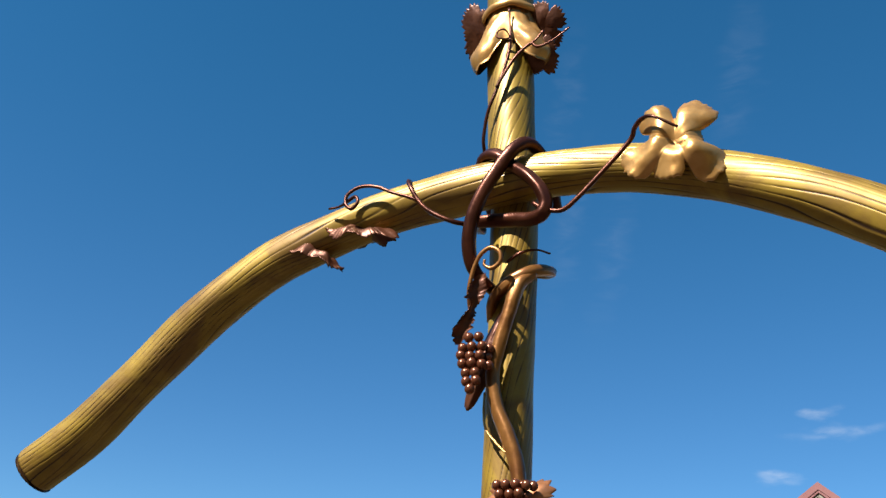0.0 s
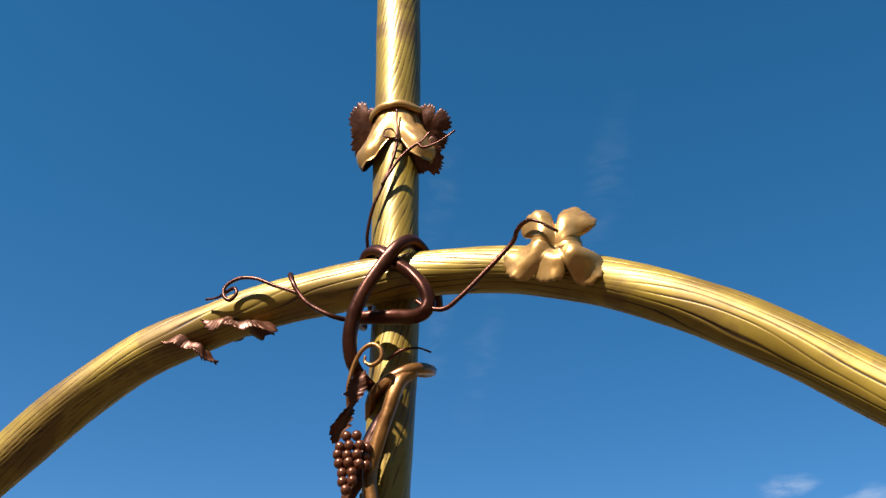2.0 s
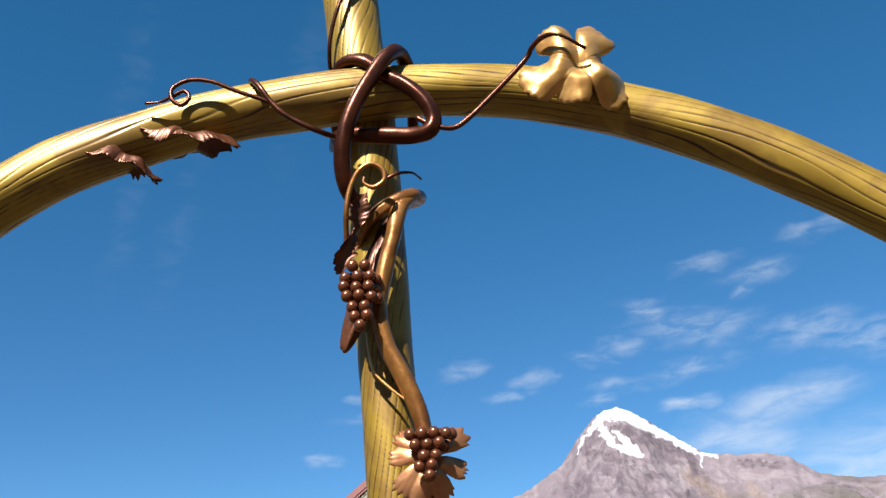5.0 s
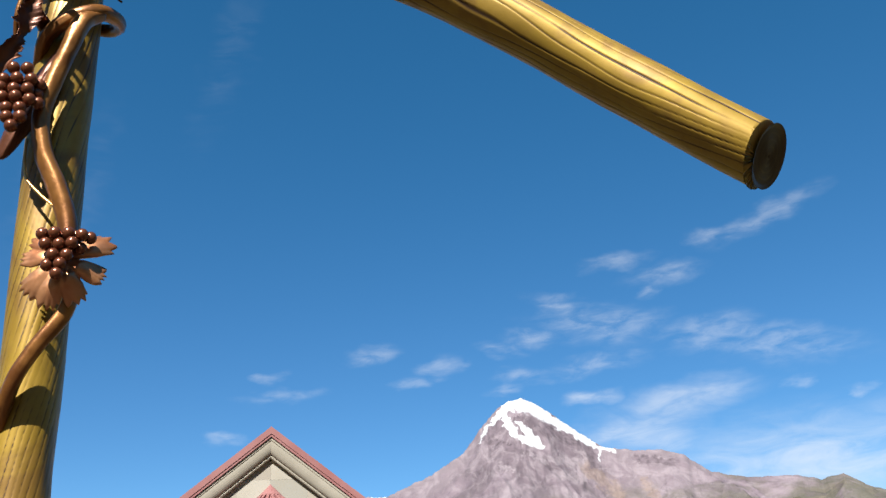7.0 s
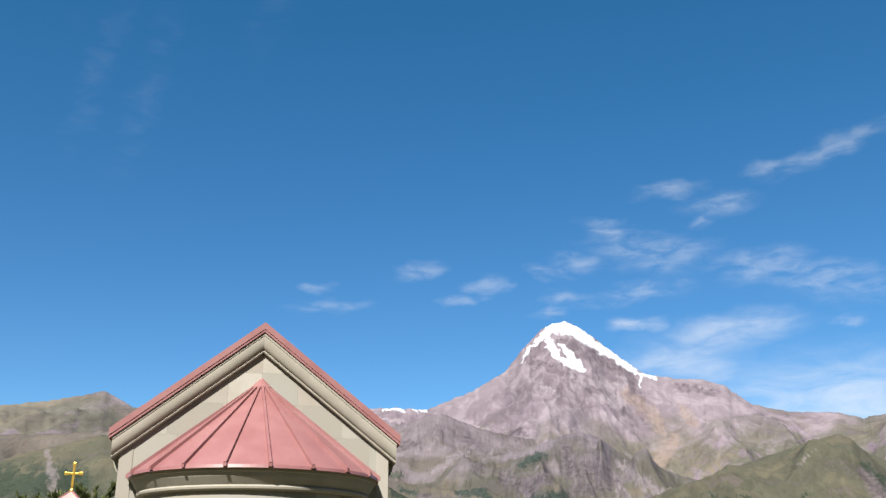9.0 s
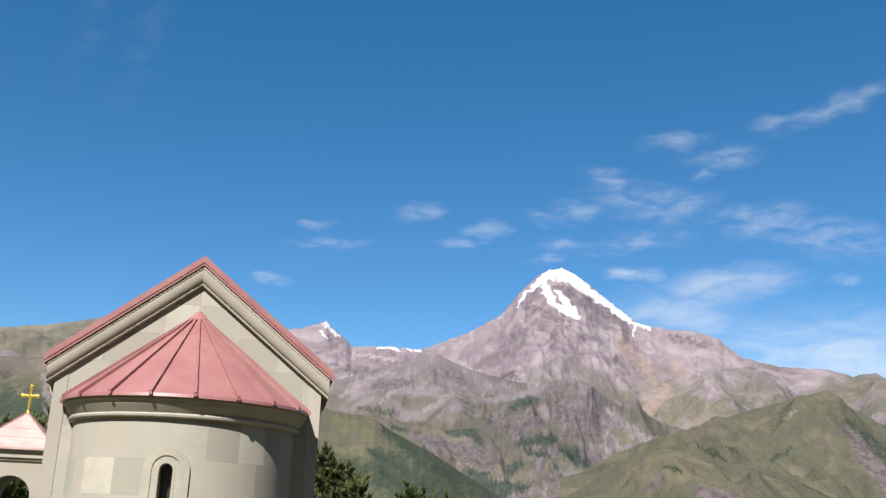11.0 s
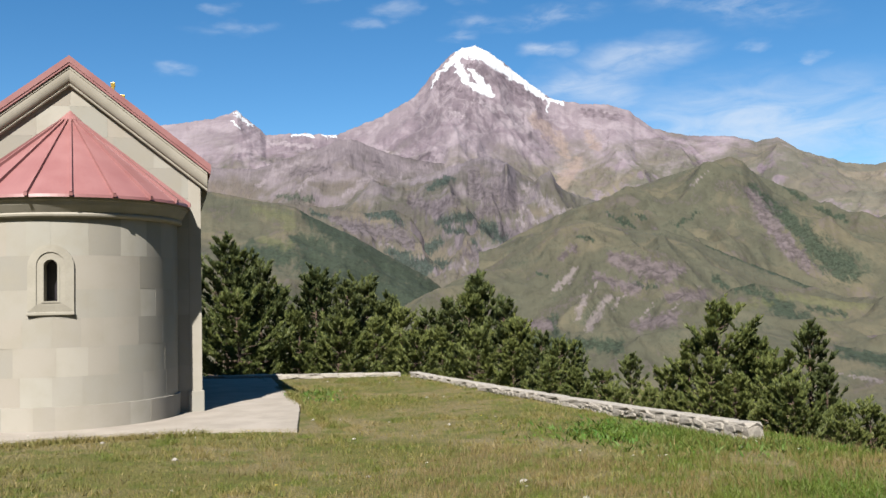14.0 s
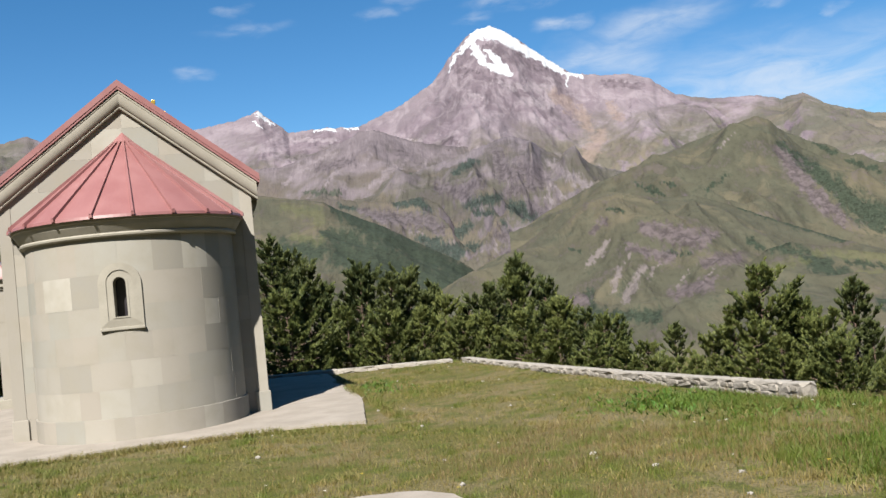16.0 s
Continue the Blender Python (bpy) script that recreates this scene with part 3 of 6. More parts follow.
massif("snowy_peak", "snow-capped volcanic peak with grey-purple scree flanks", M_HIGH,
       [(-36, 9.0), (-31.1, 9.6), (-28.3, 10.1), (-25.8, 10.75), (-24.2, 9.9), (-21, 10.1), (-16.2, 10.8), (-14.3, 11.1), (-12.9, 11.6), (-12.1, 10.95),
        (-11.2, 10.2), (-9.0, 10.3), (-7.0, 10.2), (-4.2, 11.3), (-2.2, 12.4), (-1.1, 13.7), (0.1, 14.85), (0.8, 15.2), (1.6, 15.28), (2.2, 15.05), (2.9, 14.6), (4.9, 12.95),
        (6.2, 12.0), (7.9, 11.65), (9.5, 11.5), (10.7, 11.1), (12.1, 9.95), (14.1, 9.4), (16.6, 9.2), (17.9, 8.8), (19.1, 8.95), (20.3, 8.1),
        (22.6, 7.25), (24.1, 7.0), (25.1, 7.2), (28, 7.4), (34, 6.5)],
       4000, 2700, 60, 0, 620, 125, 0.06, 220,
       {"snow": PEAK_SNOW + LOW_SNOW, "scree": PEAK_SCREE,
        "ochre": [[(5.0, 10.9, 0.35), (5.9, 10.2, 0.4), (6.6, 9.4, 0.45), (7.0, 8.7, 0.35)], [(7.6, 8.2, 0.4), (7.0, 7.3, 0.6), (6.2, 6.9, 0.4)], [(8.2, 9.9, 0.25), (8.8, 9.0, 0.3)]],
        "rockface": [[(3.1, 13.5, 0.25), (4.2, 12.7, 0.4), (5.3, 12.2, 0.25)], [(5.4, 11.8, 0.3), (5.5, 11.2, 0.3)], [(1.3, 14.3, 0.15), (1.0, 13.9, 0.15)], [(-0.6, 13.0, 0.25), (0.6, 12.6, 0.3), (1.6, 12.2, 0.2)],
                     [(8, 11.2, 0.25), (10.4, 10.7, 0.3)], [(-2.1, 8.8, 0.1), (-1.4, 8.85, 0.22), (-0.9, 8.6, 0.1)]]},
       0.85, 0.07, 11, (5.4, 11.2), (1.5, 20))

massif("moraine_shoulder", "bare brown-green shoulder at the foot of the peak", M_SHOULDER,
       [(-36, 7.6), (-24, 8.6), (-16, 8.35), (-13.8, 8.22), (-11.8, 8.2), (-9.7, 8.85), (-8.2, 9.35), (-6.8, 9.95), (-5.8, 9.9), (-4.8, 9.45), (-3.5, 8.97), (-1.8, 8.6), (-0.1, 8.3), (1.9, 7.72), (6, 6.4), (12, 4.0)],
       3200, 2300, 0, 0, 400, 80, 0.1, 90,
       {"scree": [[(-6.5, 6.6, 0.2), (-5.3, 7.5, 0.27), (-4.3, 7.9, 0.14)], [(-11.9, 7.1, 0.12), (-11.1, 7.7, 0.14)], [(-7.0, 7.7, 0.12), (-6.4, 8.5, 0.12)], [(-8.4, 7.8, 0.14), (-9.3, 7.0, 0.14)],
                  [(-11.0, 7.9, 0.2), (-8.6, 8.7, 0.25)], [(-3.5, 7.2, 0.1), (-2.8, 8.2, 0.12)]],
        "rockface": [[(-1.7, 8.45, 0.22), (-1.2, 8.4, 0.2)], [(-9.5, 8.0, 0.3), (-7.5, 8.2, 0.35)], [(-5.0, 8.6, 0.2), (-4.2, 8.4, 0.25)]],
        "wood": [[(-10.5, 6.6, 0.15), (-8.5, 6.4, 0.15)], [(-4.6, 6.9, 0.15), (-3.6, 7.0, 0.15)]]},
       0.9, 0.07, 19, (4.0, 11.0), (-6, 30))

KNOLL_ROCK = [[(1.3, 7.85, 0.4), (1.5, 6.5, 0.6), (2.9, 6.65, 0.85), (3.8, 5.9, 0.6), (1.7, 5.45, 0.45)], [(-2.4, 6.2, 0.45), (-1.0, 5.55, 0.6), (0.1, 6.3, 0.4)], [(1.0, 3.0, 0.5), (2.0, 2.4, 0.5), (1.0, 1.5, 0.4)],
              [(3.0, 4.4, 0.35), (3.8, 4.0, 0.4), (3.2, 3.4, 0.3)]]
KNOLL_WOOD = [[(-0.8, 5.0, 0.33), (1.0, 5.15, 0.3)], [(-2.0, 3.1, 0.33), (-0.9, 3.65, 0.3)], [(1.2, 3.6, 0.2), (1.4, 3.05, 0.2)], [(1.8, 4.55, 0.3), (2.8, 4.1, 0.5), (3.2, 3.55, 0.25)],
              [(-1.5, 6.9, 0.2), (-0.2, 7.5, 0.25)], [(-0.4, 4.3, 0.2), (0.6, 4.3, 0.2)], [(-1.6, 1.9, 0.4), (-0.6, 2.4, 0.3)]]
KNOLL_SCREE = [[(4.2, 7.1, 0.13), (4.9, 6.45, 0.3), (5.8, 5.7, 0.4), (6.5, 5.25, 0.22)], [(3.3, 7.65, 0.12), (3.7, 6.6, 0.15), (4.4, 5.5, 0.16), (5.0, 4.7, 0.13)], [(4.0, 5.85, 0.13), (4.2, 4.5, 0.16), (3.7, 3.35, 0.15)],
               [(1.5, 7.0, 0.1), (1.75, 5.8, 0.12)], [(0.4, 2.6, 0.12), (0.9, 1.6, 0.14)]]
massif("rocky_spur", "green and brown rocky spur below the peak", M_SPUR,
       [(-22, 4.0), (-14, 5.0), (-11.3, 5.3), (-8.6, 5.7), (-7.2, 5.9), (-5.1, 6.5), (-3.3, 7.4), (-1.5, 7.8), (0.3, 8.3), (1.3, 8.65), (2.2, 8.78), (3.4, 8.3), (4.3, 7.6), (5.6, 6.8), (7.2, 6.3), (8.8, 5.8), (11.0, 4.4), (13.3, 2.1), (20, 0)],
       2550, 1800, -40, 0, 330, 125, 0.085, 130,
       {"scree": KNOLL_SCREE, "rockface": KNOLL_ROCK, "wood": KNOLL_WOOD},
       0.9, 0.10, 23, (4.0, 11.0), (2, 30))

massif("cliff_ledge", "grassy ledge over a purple rock cliff and gorge", M_SPUR,
       [(-22, 4.4), (-16, 5.2), (-13.0, 5.75), (-10.6, 6.2), (-8.6, 6.0), (-6.9, 5.7), (-5.2, 5.5), (-3.6, 5.7), (-2.6, 5.2), (-2.0, 4.3), (-1.5, 3.0), (-0.8, 1.5), (0.1, 0.1), (2.5, -2.5)],
       2150, 1600, -90, 0, 240, 85, 0.085, 90,
       {"rockface": [[(-7.3, 5.2, 0.25), (-6.0, 4.7, 0.48), (-4.6, 4.35, 0.55), (-3.3, 4.2, 0.6), (-2.5, 3.5, 0.34)]], "scree": [[(-6.6, 4.7, 0.18), (-6.0, 4.4, 0.2)], [(-4.6, 3.6, 0.1), (-3.8, 3.5, 0.12)], [(-2.2, 1.35, 0.1), (-1.2, 0.85, 0.13)]],
        "wood": [[(-5.2, 5.35, 0.18), (-3.8, 5.45, 0.27), (-3.2, 4.8, 0.27)], [(-3.4, 2.5, 0.48), (-1.6, 2.3, 0.41), (-2.2, 1.35, 0.48)], [(-4.0, 3.1, 0.25), (-2.8, 2.9, 0.25)], [(-8.5, 5.6, 0.14), (-7.6, 5.3, 0.2)]]},
       0.8, 0.06, 29, (5.0, 12.0), (-3, 30))

massif("left_hill", "smooth green hill with a wooded flank", M_HILL,
       [(-40, 3.0), (-34, 5.2), (-30, 7.0), (-25.7, 8.3), (-22, 7.9), (-18.4, 7.5), (-13.9, 6.75), (-11.9, 6.35), (-9.6, 5.95), (-8.6, 5.35), (-7.3, 4.7), (-6.0, 4.1), (-4.1, 2.95), (-2.1, 1.85), (-1.0, 1.1), (0.1, 0.1), (2, -1.6)],
       1900, 900, -120, 10, 380, 42, 0.1, 90,
       {"wood": [[(-9.1, 5.7, 0.17), (-8.0, 4.85, 0.48), (-6.1, 3.65, 0.65), (-3.5, 2.0, 0.75), (-1.2, 0.4, 0.7)], [(-8.9, 2.7, 0.75), (-6.9, 2.2, 1.3), (-4.3, 0.9, 1.3), (-1.7, -0.4, 1.0)], [(-12.2, 3.4, 0.45), (-10.2, 3.0, 0.65)],
                 [(-9.9, 4.1, 0.2), (-8.1, 3.5, 0.65)], [(-32, 5.4, 0.8), (-27, 5.6, 0.9)], [(-33, 3.6, 0.9), (-26, 4.2, 0.9)]],
        "meadow": [[(-12.0, 5.9, 0.3), (-10.0, 5.2, 0.5), (-9.9, 4.6, 0.3)], [(-11.5, 3.9, 0.3), (-10.0, 3.6, 0.25)]],
        "scree": [[(-28.5, 7.3, 0.16), (-28.0, 5.6, 0.25), (-27.6, 4.2, 0.16)]]},
       0.95, 0.04, 37)

massif("back_ridge", "grassy back ridge behind the pasture mountain", M_HILL,
       [(11, 5.2), (13.5, 6.4), (15.2, 7.0), (17.6, 7.15), (19.0, 6.2), (21.0, 5.15), (22.9, 4.4), (26, 3.6), (34, 2.6)],
       2350, 1750, 0, 0, 300, 60, 0.11, 70,
       {"wood": [[(19.3, 6.0, 0.1), (20.5, 5.4, 0.14)], [(21.0, 4.8, 0.1), (22.6, 4.0, 0.14)]]},
       0.95, 0.05, 47)

massif("pasture_mountain", "green pasture mountain with a grey rock scarp", M_HILL,
       [(1.5, 2.6), (3.6, 3.85), (5.7, 4.8), (7.1, 5.4), (8.9, 5.9), (11.9, 6.85), (14.9, 7.65), (16.4, 8.05), (17.1, 7.75), (17.8, 6.95), (18.7, 5.9), (20.1, 4.95), (22.8, 3.4), (28, 1.5), (34, 0.5)],
       1850, 1260, -20, 0, 300, 62, 0.08, 110,
       {"rockface": [[(17.4, 6.1, 0.25), (17.9, 5.1, 0.45), (18.8, 3.7, 0.6), (19.8, 2.3, 0.5), (20.6, 1.4, 0.3)]], "scree": [[(15.2, 7.3, 0.05), (14.1, 6.4, 0.06)], [(17.7, 5.2, 0.1), (18.6, 3.6, 0.16), (19.6, 2.2, 0.14)]],
        "wood": [[(17.5, 6.3, 0.16), (18.6, 5.15, 0.34), (20.0, 3.7, 0.45), (21.0, 2.4, 0.65), (22.5, 1.3, 0.7)], [(9.4, 5.05, 0.09), (10.7, 4.25, 0.13)], [(10.7, 5.0, 0.08), (11.5, 4.7, 0.08)], [(14.6, 4.9, 0.07), (13.2, 4.15, 0.08)]]},
       0.95, 0.04, 51)

FRONT_ROCK = [[(9.5, 2.5, 0.4), (11.0, 1.85, 0.75), (12.6, 1.35, 0.75), (13.6, 1.55, 0.27)], [(7.2, 3.1, 0.25), (6.5, 2.5, 0.25)], [(12.8, 0.0, 0.4), (14.7, 0.1, 0.45)], [(11.0, -1.65, 0.48), (13.0, -1.2, 0.4)], [(3.0, -1.55, 0.3), (5.7, -1.5, 0.4)],
              [(8.6, 1.4, 0.3), (9.6, 0.9, 0.4), (10.8, 0.4, 0.4)]]
FRONT_SCREE = [[(7.4, 1.9, 0.13), (6.7, 1.15, 0.22), (5.9, 0.5, 0.16)], [(7.8, 0.0, 0.25), (7.3, -1.0, 0.22)], [(9.2, 0.0, 0.22), (8.0, -1.7, 0.3)], [(10.2, 0.4, 0.09), (9.4, -0.7, 0.11)], [(11.9, -0.3, 0.08), (11.0, -1.3, 0.1)], [(13.2, -0.4, 0.07), (12.4, -1.3, 0.1)],
               [(8.6, 1.0, 0.07), (8.2, 0.5, 0.1)]]
FRONT_WOOD = [[(15.0, 3.0, 0.12), (17.1, 2.1, 0.25), (18.8, 1.35, 0.3), (20.5, 0.55, 0.22)], [(7.6, 3.75, 0.12), (8.4, 3.6, 0.12)], [(9.0, 0.95, 0.12), (11.9, 0.6, 0.12)], [(5.9, -1.2, 0.3), (6.0, -2.0, 0.27)], [(15.4, 1.0, 0.2), (16.0, 0.45, 0.14)],
              [(4.3, -2.4, 0.4), (9.6, -2.9, 0.4)], [(12.4, 1.25, 0.07), (13.4, 1.2, 0.07)], [(5.0, 1.6, 0.1), (5.6, 1.4, 0.1)]]
massif("pasture_shoulder", "rounded green pasture shoulder with red rock scars", M_HILL,
       [(-5, -1.2), (-3.0, -0.3), (-1.6, 0.25), (0.2, 1.0), (2.4, 2.2), (4.9, 3.85), (6.4, 4.55), (7.6, 4.8), (8.7, 4.55), (10.3, 4.1), (12.6, 3.95), (14.7, 3.1), (16.8, 2.05), (18.5, 1.3), (20.5, 0.4), (24, -0.8), (34, -2.0)],
       1240, 760, -78, 12, 230, 40, 0.075, 130,
       {"rockface": FRONT_ROCK, "scree": FRONT_SCREE, "wood": FRONT_WOOD},
       0.85, 0.04, 57)

massif("valley_bench", "flat green bench above a rocky bank", M_HILL,
       [(12.5, -4.0), (13.8, -1.95), (15.0, -0.4), (16.3, 0.4), (17.5, 0.65), (19.0, 0.35), (20.4, -0.05), (22.3, -0.5), (26, -0.9), (34, -1.4)],
       1000, 520, -75, 0, 200, 14, 0.09, 70,
       {"wood": [[(16.5, 0.5, 0.35), (17.8, 0.3, 0.3)], [(18.3, -0.3, 0.4), (19.4, -1.05, 0.5), (20.2, -1.9, 0.5)], [(20.4, -0.75, 0.15), (22.3, -1.2, 0.15)], [(22, -3.2, 0.3), (25, -4.0, 0.4)]],
        "meadow": [[(15.9, -0.65, 0.45), (18.3, -0.5, 0.25)], [(19.0, -0.1, 0.25), (22.3, -0.6, 0.38), (25, -0.9, 0.3)], [(21, -1.5, 0.2), (23, -1.6, 0.2)]],
        "rockface": [[(20.2, -2.0, 0.3), (22.2, -2.1, 0.4), (26, -2.6, 0.3)]], "scree": [[(21.5, -4.4, 0.06), (24, -4.9, 0.08)], [(21.0, -2.0, 0.08), (23.0, -2.2, 0.1)]]},
       0.55, 0.04, 63)

# steep valley sides behind and beside the camera: unseen, added to block low sky
M_FAR = mountain("unseen_wooded_side", (0.0453, 0.048, 0.024), (0.0853, 0.072, 0.064), (0.117, 0.101, 0.0903), (0.024, 0.031, 0.016), 0.3, 0.014)
massif("valley_side", "unseen steep wooded valley side, blocks low sky light", M_FAR, [(33, 6.5), (60, 12), (95, 17), (130, 24), (180, 27), (225, 24), (265, 17), (300, 4.0), (325, 5.5)],
       2300, 900, -40, 0, 420, 60, 0.8, 40, None, 0.9, 0.3, 71)

# ---- the chapel ----
CHURCH = pose(-6.01, 15.237, 0, 0, 0, 17.02)
HALF, NAVE_LEN = 2.238, 7.5          # nave: half width and length
AP_R, CONE_R, CONE_Z, CONE_TOP = 1.83, 2.06, 3.76, 5.42
EAVE_Z, APEX_Z, ROOF_W = 4.53, 6.455, 2.43
WIN_A, WIN_Z0, WIN_H, WIN_W = -4.0, 2.09, 0.66, 0.205   # slit window: middle (degrees), sill, height, width
SLOPE = (APEX_Z - EAVE_Z) / ROOF_W

chapel = thing("chapel", "small pale stone chapel with pink sheet-metal roofs", "chapel", CHURCH)


def gable_outline(w, base, drop):
    """The front of the nave, drop metres under the roof's skin."""
    return [(-w, base), (w, base), (w, APEX_Z - drop - SLOPE * w), (0, APEX_Z - drop), (-w, APEX_Z - drop - SLOPE * w)]


def chapel_walls():
    t = 0.5
    part("gable_wall", prism(gable_outline(HALF - 0.02, 0, 0.2), 0.008, t), M_STONE, chapel)
    part("back_wall", prism(gable_outline(HALF - 0.02, 0, 0.2), NAVE_LEN - t, NAVE_LEN), M_STONE, chapel)
    top = APEX_Z - 0.2 - SLOPE * HALF
    part("side_wall", box(-HALF, -HALF + t, t, NAVE_LEN - t, 0, top), M_STONE, chapel)
    part("side_wall", box(HALF - t, HALF, t, NAVE_LEN - t, 0, top), M_STONE, chapel)
    for s in (-1, 1):
        x0, x1 = sorted((s * (HALF + 0.016), s * (HALF - 0.20)))
        part("pilaster", box(x0, x1, -0.012, 0.16, 0.42, APEX_Z - 0.50 - SLOPE * (HALF - 0.2), 0.004), M_STONE, chapel)
        x0, x1 = sorted((s * (HALF + 0.05), s * (HALF - 0.23)))
        part("pilaster_base", box(x0, x1, -0.045, 0.18, 0.0, 0.42, 0.012), M_STONE, chapel)
    # apse core, a little inside the slabs
    hw = math.degrees(0.125 / AP_R)

    def ring(a0, a1, z0, z1, n):
        return lathe([(AP_R - 0.33, z0), (AP_R - 0.008, z0), (AP_R - 0.008, z1), (AP_R - 0.33, z1)], a0, a1, n)

    part("apse_core", ring(-90, WIN_A - hw, 0, 3.45, 24), M_STONE, chapel)
    part("apse_core_side", ring(WIN_A + hw, 90, 0, 3.45, 24), M_STONE, chapel)
    part("apse_core_foot", ring(WIN_A - hw, WIN_A + hw, 0, WIN_Z0 - 0.03, 3), M_STONE, chapel)
    part("apse_core_head", ring(WIN_A - hw, WIN_A + hw, WIN_Z0 + WIN_H + 0.03, 3.45, 3), M_STONE, chapel)


def chapel_roof():
    o = 0.185
    for s in (-1, 1):
        sk = [(0, APEX_Z + 0.018), (s * ROOF_W, EAVE_Z + 0.018), (s * ROOF_W, EAVE_Z - 0.15), (0, APEX_Z - 0.15)]
        roof = part("roof_slope", prism(sk, -o, NAVE_LEN + o), M_ROOF, chapel)
        # standing seams down the slope
        for k in range(13):
            y = 0.35 + k * 0.6
            d = Vector((s * ROOF_W, 0, EAVE_Z - APEX_Z)).normalized()
            n = Vector((-d.z * s, 0, d.x * s))
            bm = bmesh.new()
            a, b = Vector((0, y, APEX_Z + 0.018)), Vector((s * ROOF_W, y, EAVE_Z + 0.018))
            vs = [bm.verts.new(q + Vector((0, w, 0)) + n * h) for q in (a, b) for w in (-0.012, 0.012) for h in (-0.004, 0.03)]
            for f in ((0, 1, 3, 2), (4, 6, 7, 5), (0, 4, 5, 1), (2, 3, 7, 6), (1, 5, 7, 3), (0, 2, 6, 4)):
                bm.faces.new([vs[i] for i in f])
            part("standing_seam", bm, M_ROOF, roof)
        # folded sheet along the verge
        fold = [(0, APEX_Z + 0.024), (s * (ROOF_W + 0.008), EAVE_Z + 0.024), (s * (ROOF_W + 0.008), EAVE_Z - 0.10), (0, APEX_Z - 0.10)]
        part("verge_trim", prism(fold, -o - 0.012, -o + 0.05), M_ROOF, chapel)
        # raking cornice: fillet, deep cavetto and bead, one moulding along the slope
        cove = [(0.215 + 0.235 * math.sin(k * math.pi / 16), -0.150 + 0.090 * (1 - math.cos(k * math.pi / 16))) for k in range(9)]
        prof = [(0.16, 0.28), (0.16, -0.16), (0.205, -0.16)] + cove + [(0.455, -0.072), (0.475, -0.082), (0.497, -0.072), (0.502, -0.04), (0.502, 0.28)]
        bm = bmesh.new()
        w = ROOF_W - 0.055
        ends = [[bm.verts.new((s * x, y, APEX_Z - d - SLOPE * x)) for d, y in prof] for x in (0.0, w)]
        n = len(prof)
        for i in range(n):
            j = (i + 1) % n
            bm.faces.new((ends[0][i], ends[1][i], ends[1][j], ends[0][j]))
        bm.faces.new(ends[0])
        bm.faces.new(ends[1][::-1])
        part("cornice", bm, M_MOULD, chapel)
        # eaves along the side, the same moulding
        top = EAVE_Z - 0.155
        cove = [(ROOF_W - 0.03 - 0.13 * (1 - math.cos(k * math.pi / 12)), top - 0.10 - 0.40 * math.sin(k * math.pi / 12)) for k in range(7)]
        out = [(HALF - 0.03, top), (ROOF_W - 0.02, top), (ROOF_W - 0.02, top - 0.09)] + cove + [(HALF + 0.05, top - 0.50), (HALF + 0.05, top - 0.60), (HALF - 0.03, top - 0.60)]
        part("eaves_cornice", prism([(s * x, z) for x, z in out], 0.283, NAVE_LEN), M_MOULD, chapel)
    part("ridge_cap", prism([(-0.09, APEX_Z - 0.04), (0, APEX_Z + 0.028), (0.09, APEX_Z - 0.04), (0, APEX_Z - 0.012)], -o + 0.01, NAVE_LEN + o), M_ROOF, chapel)


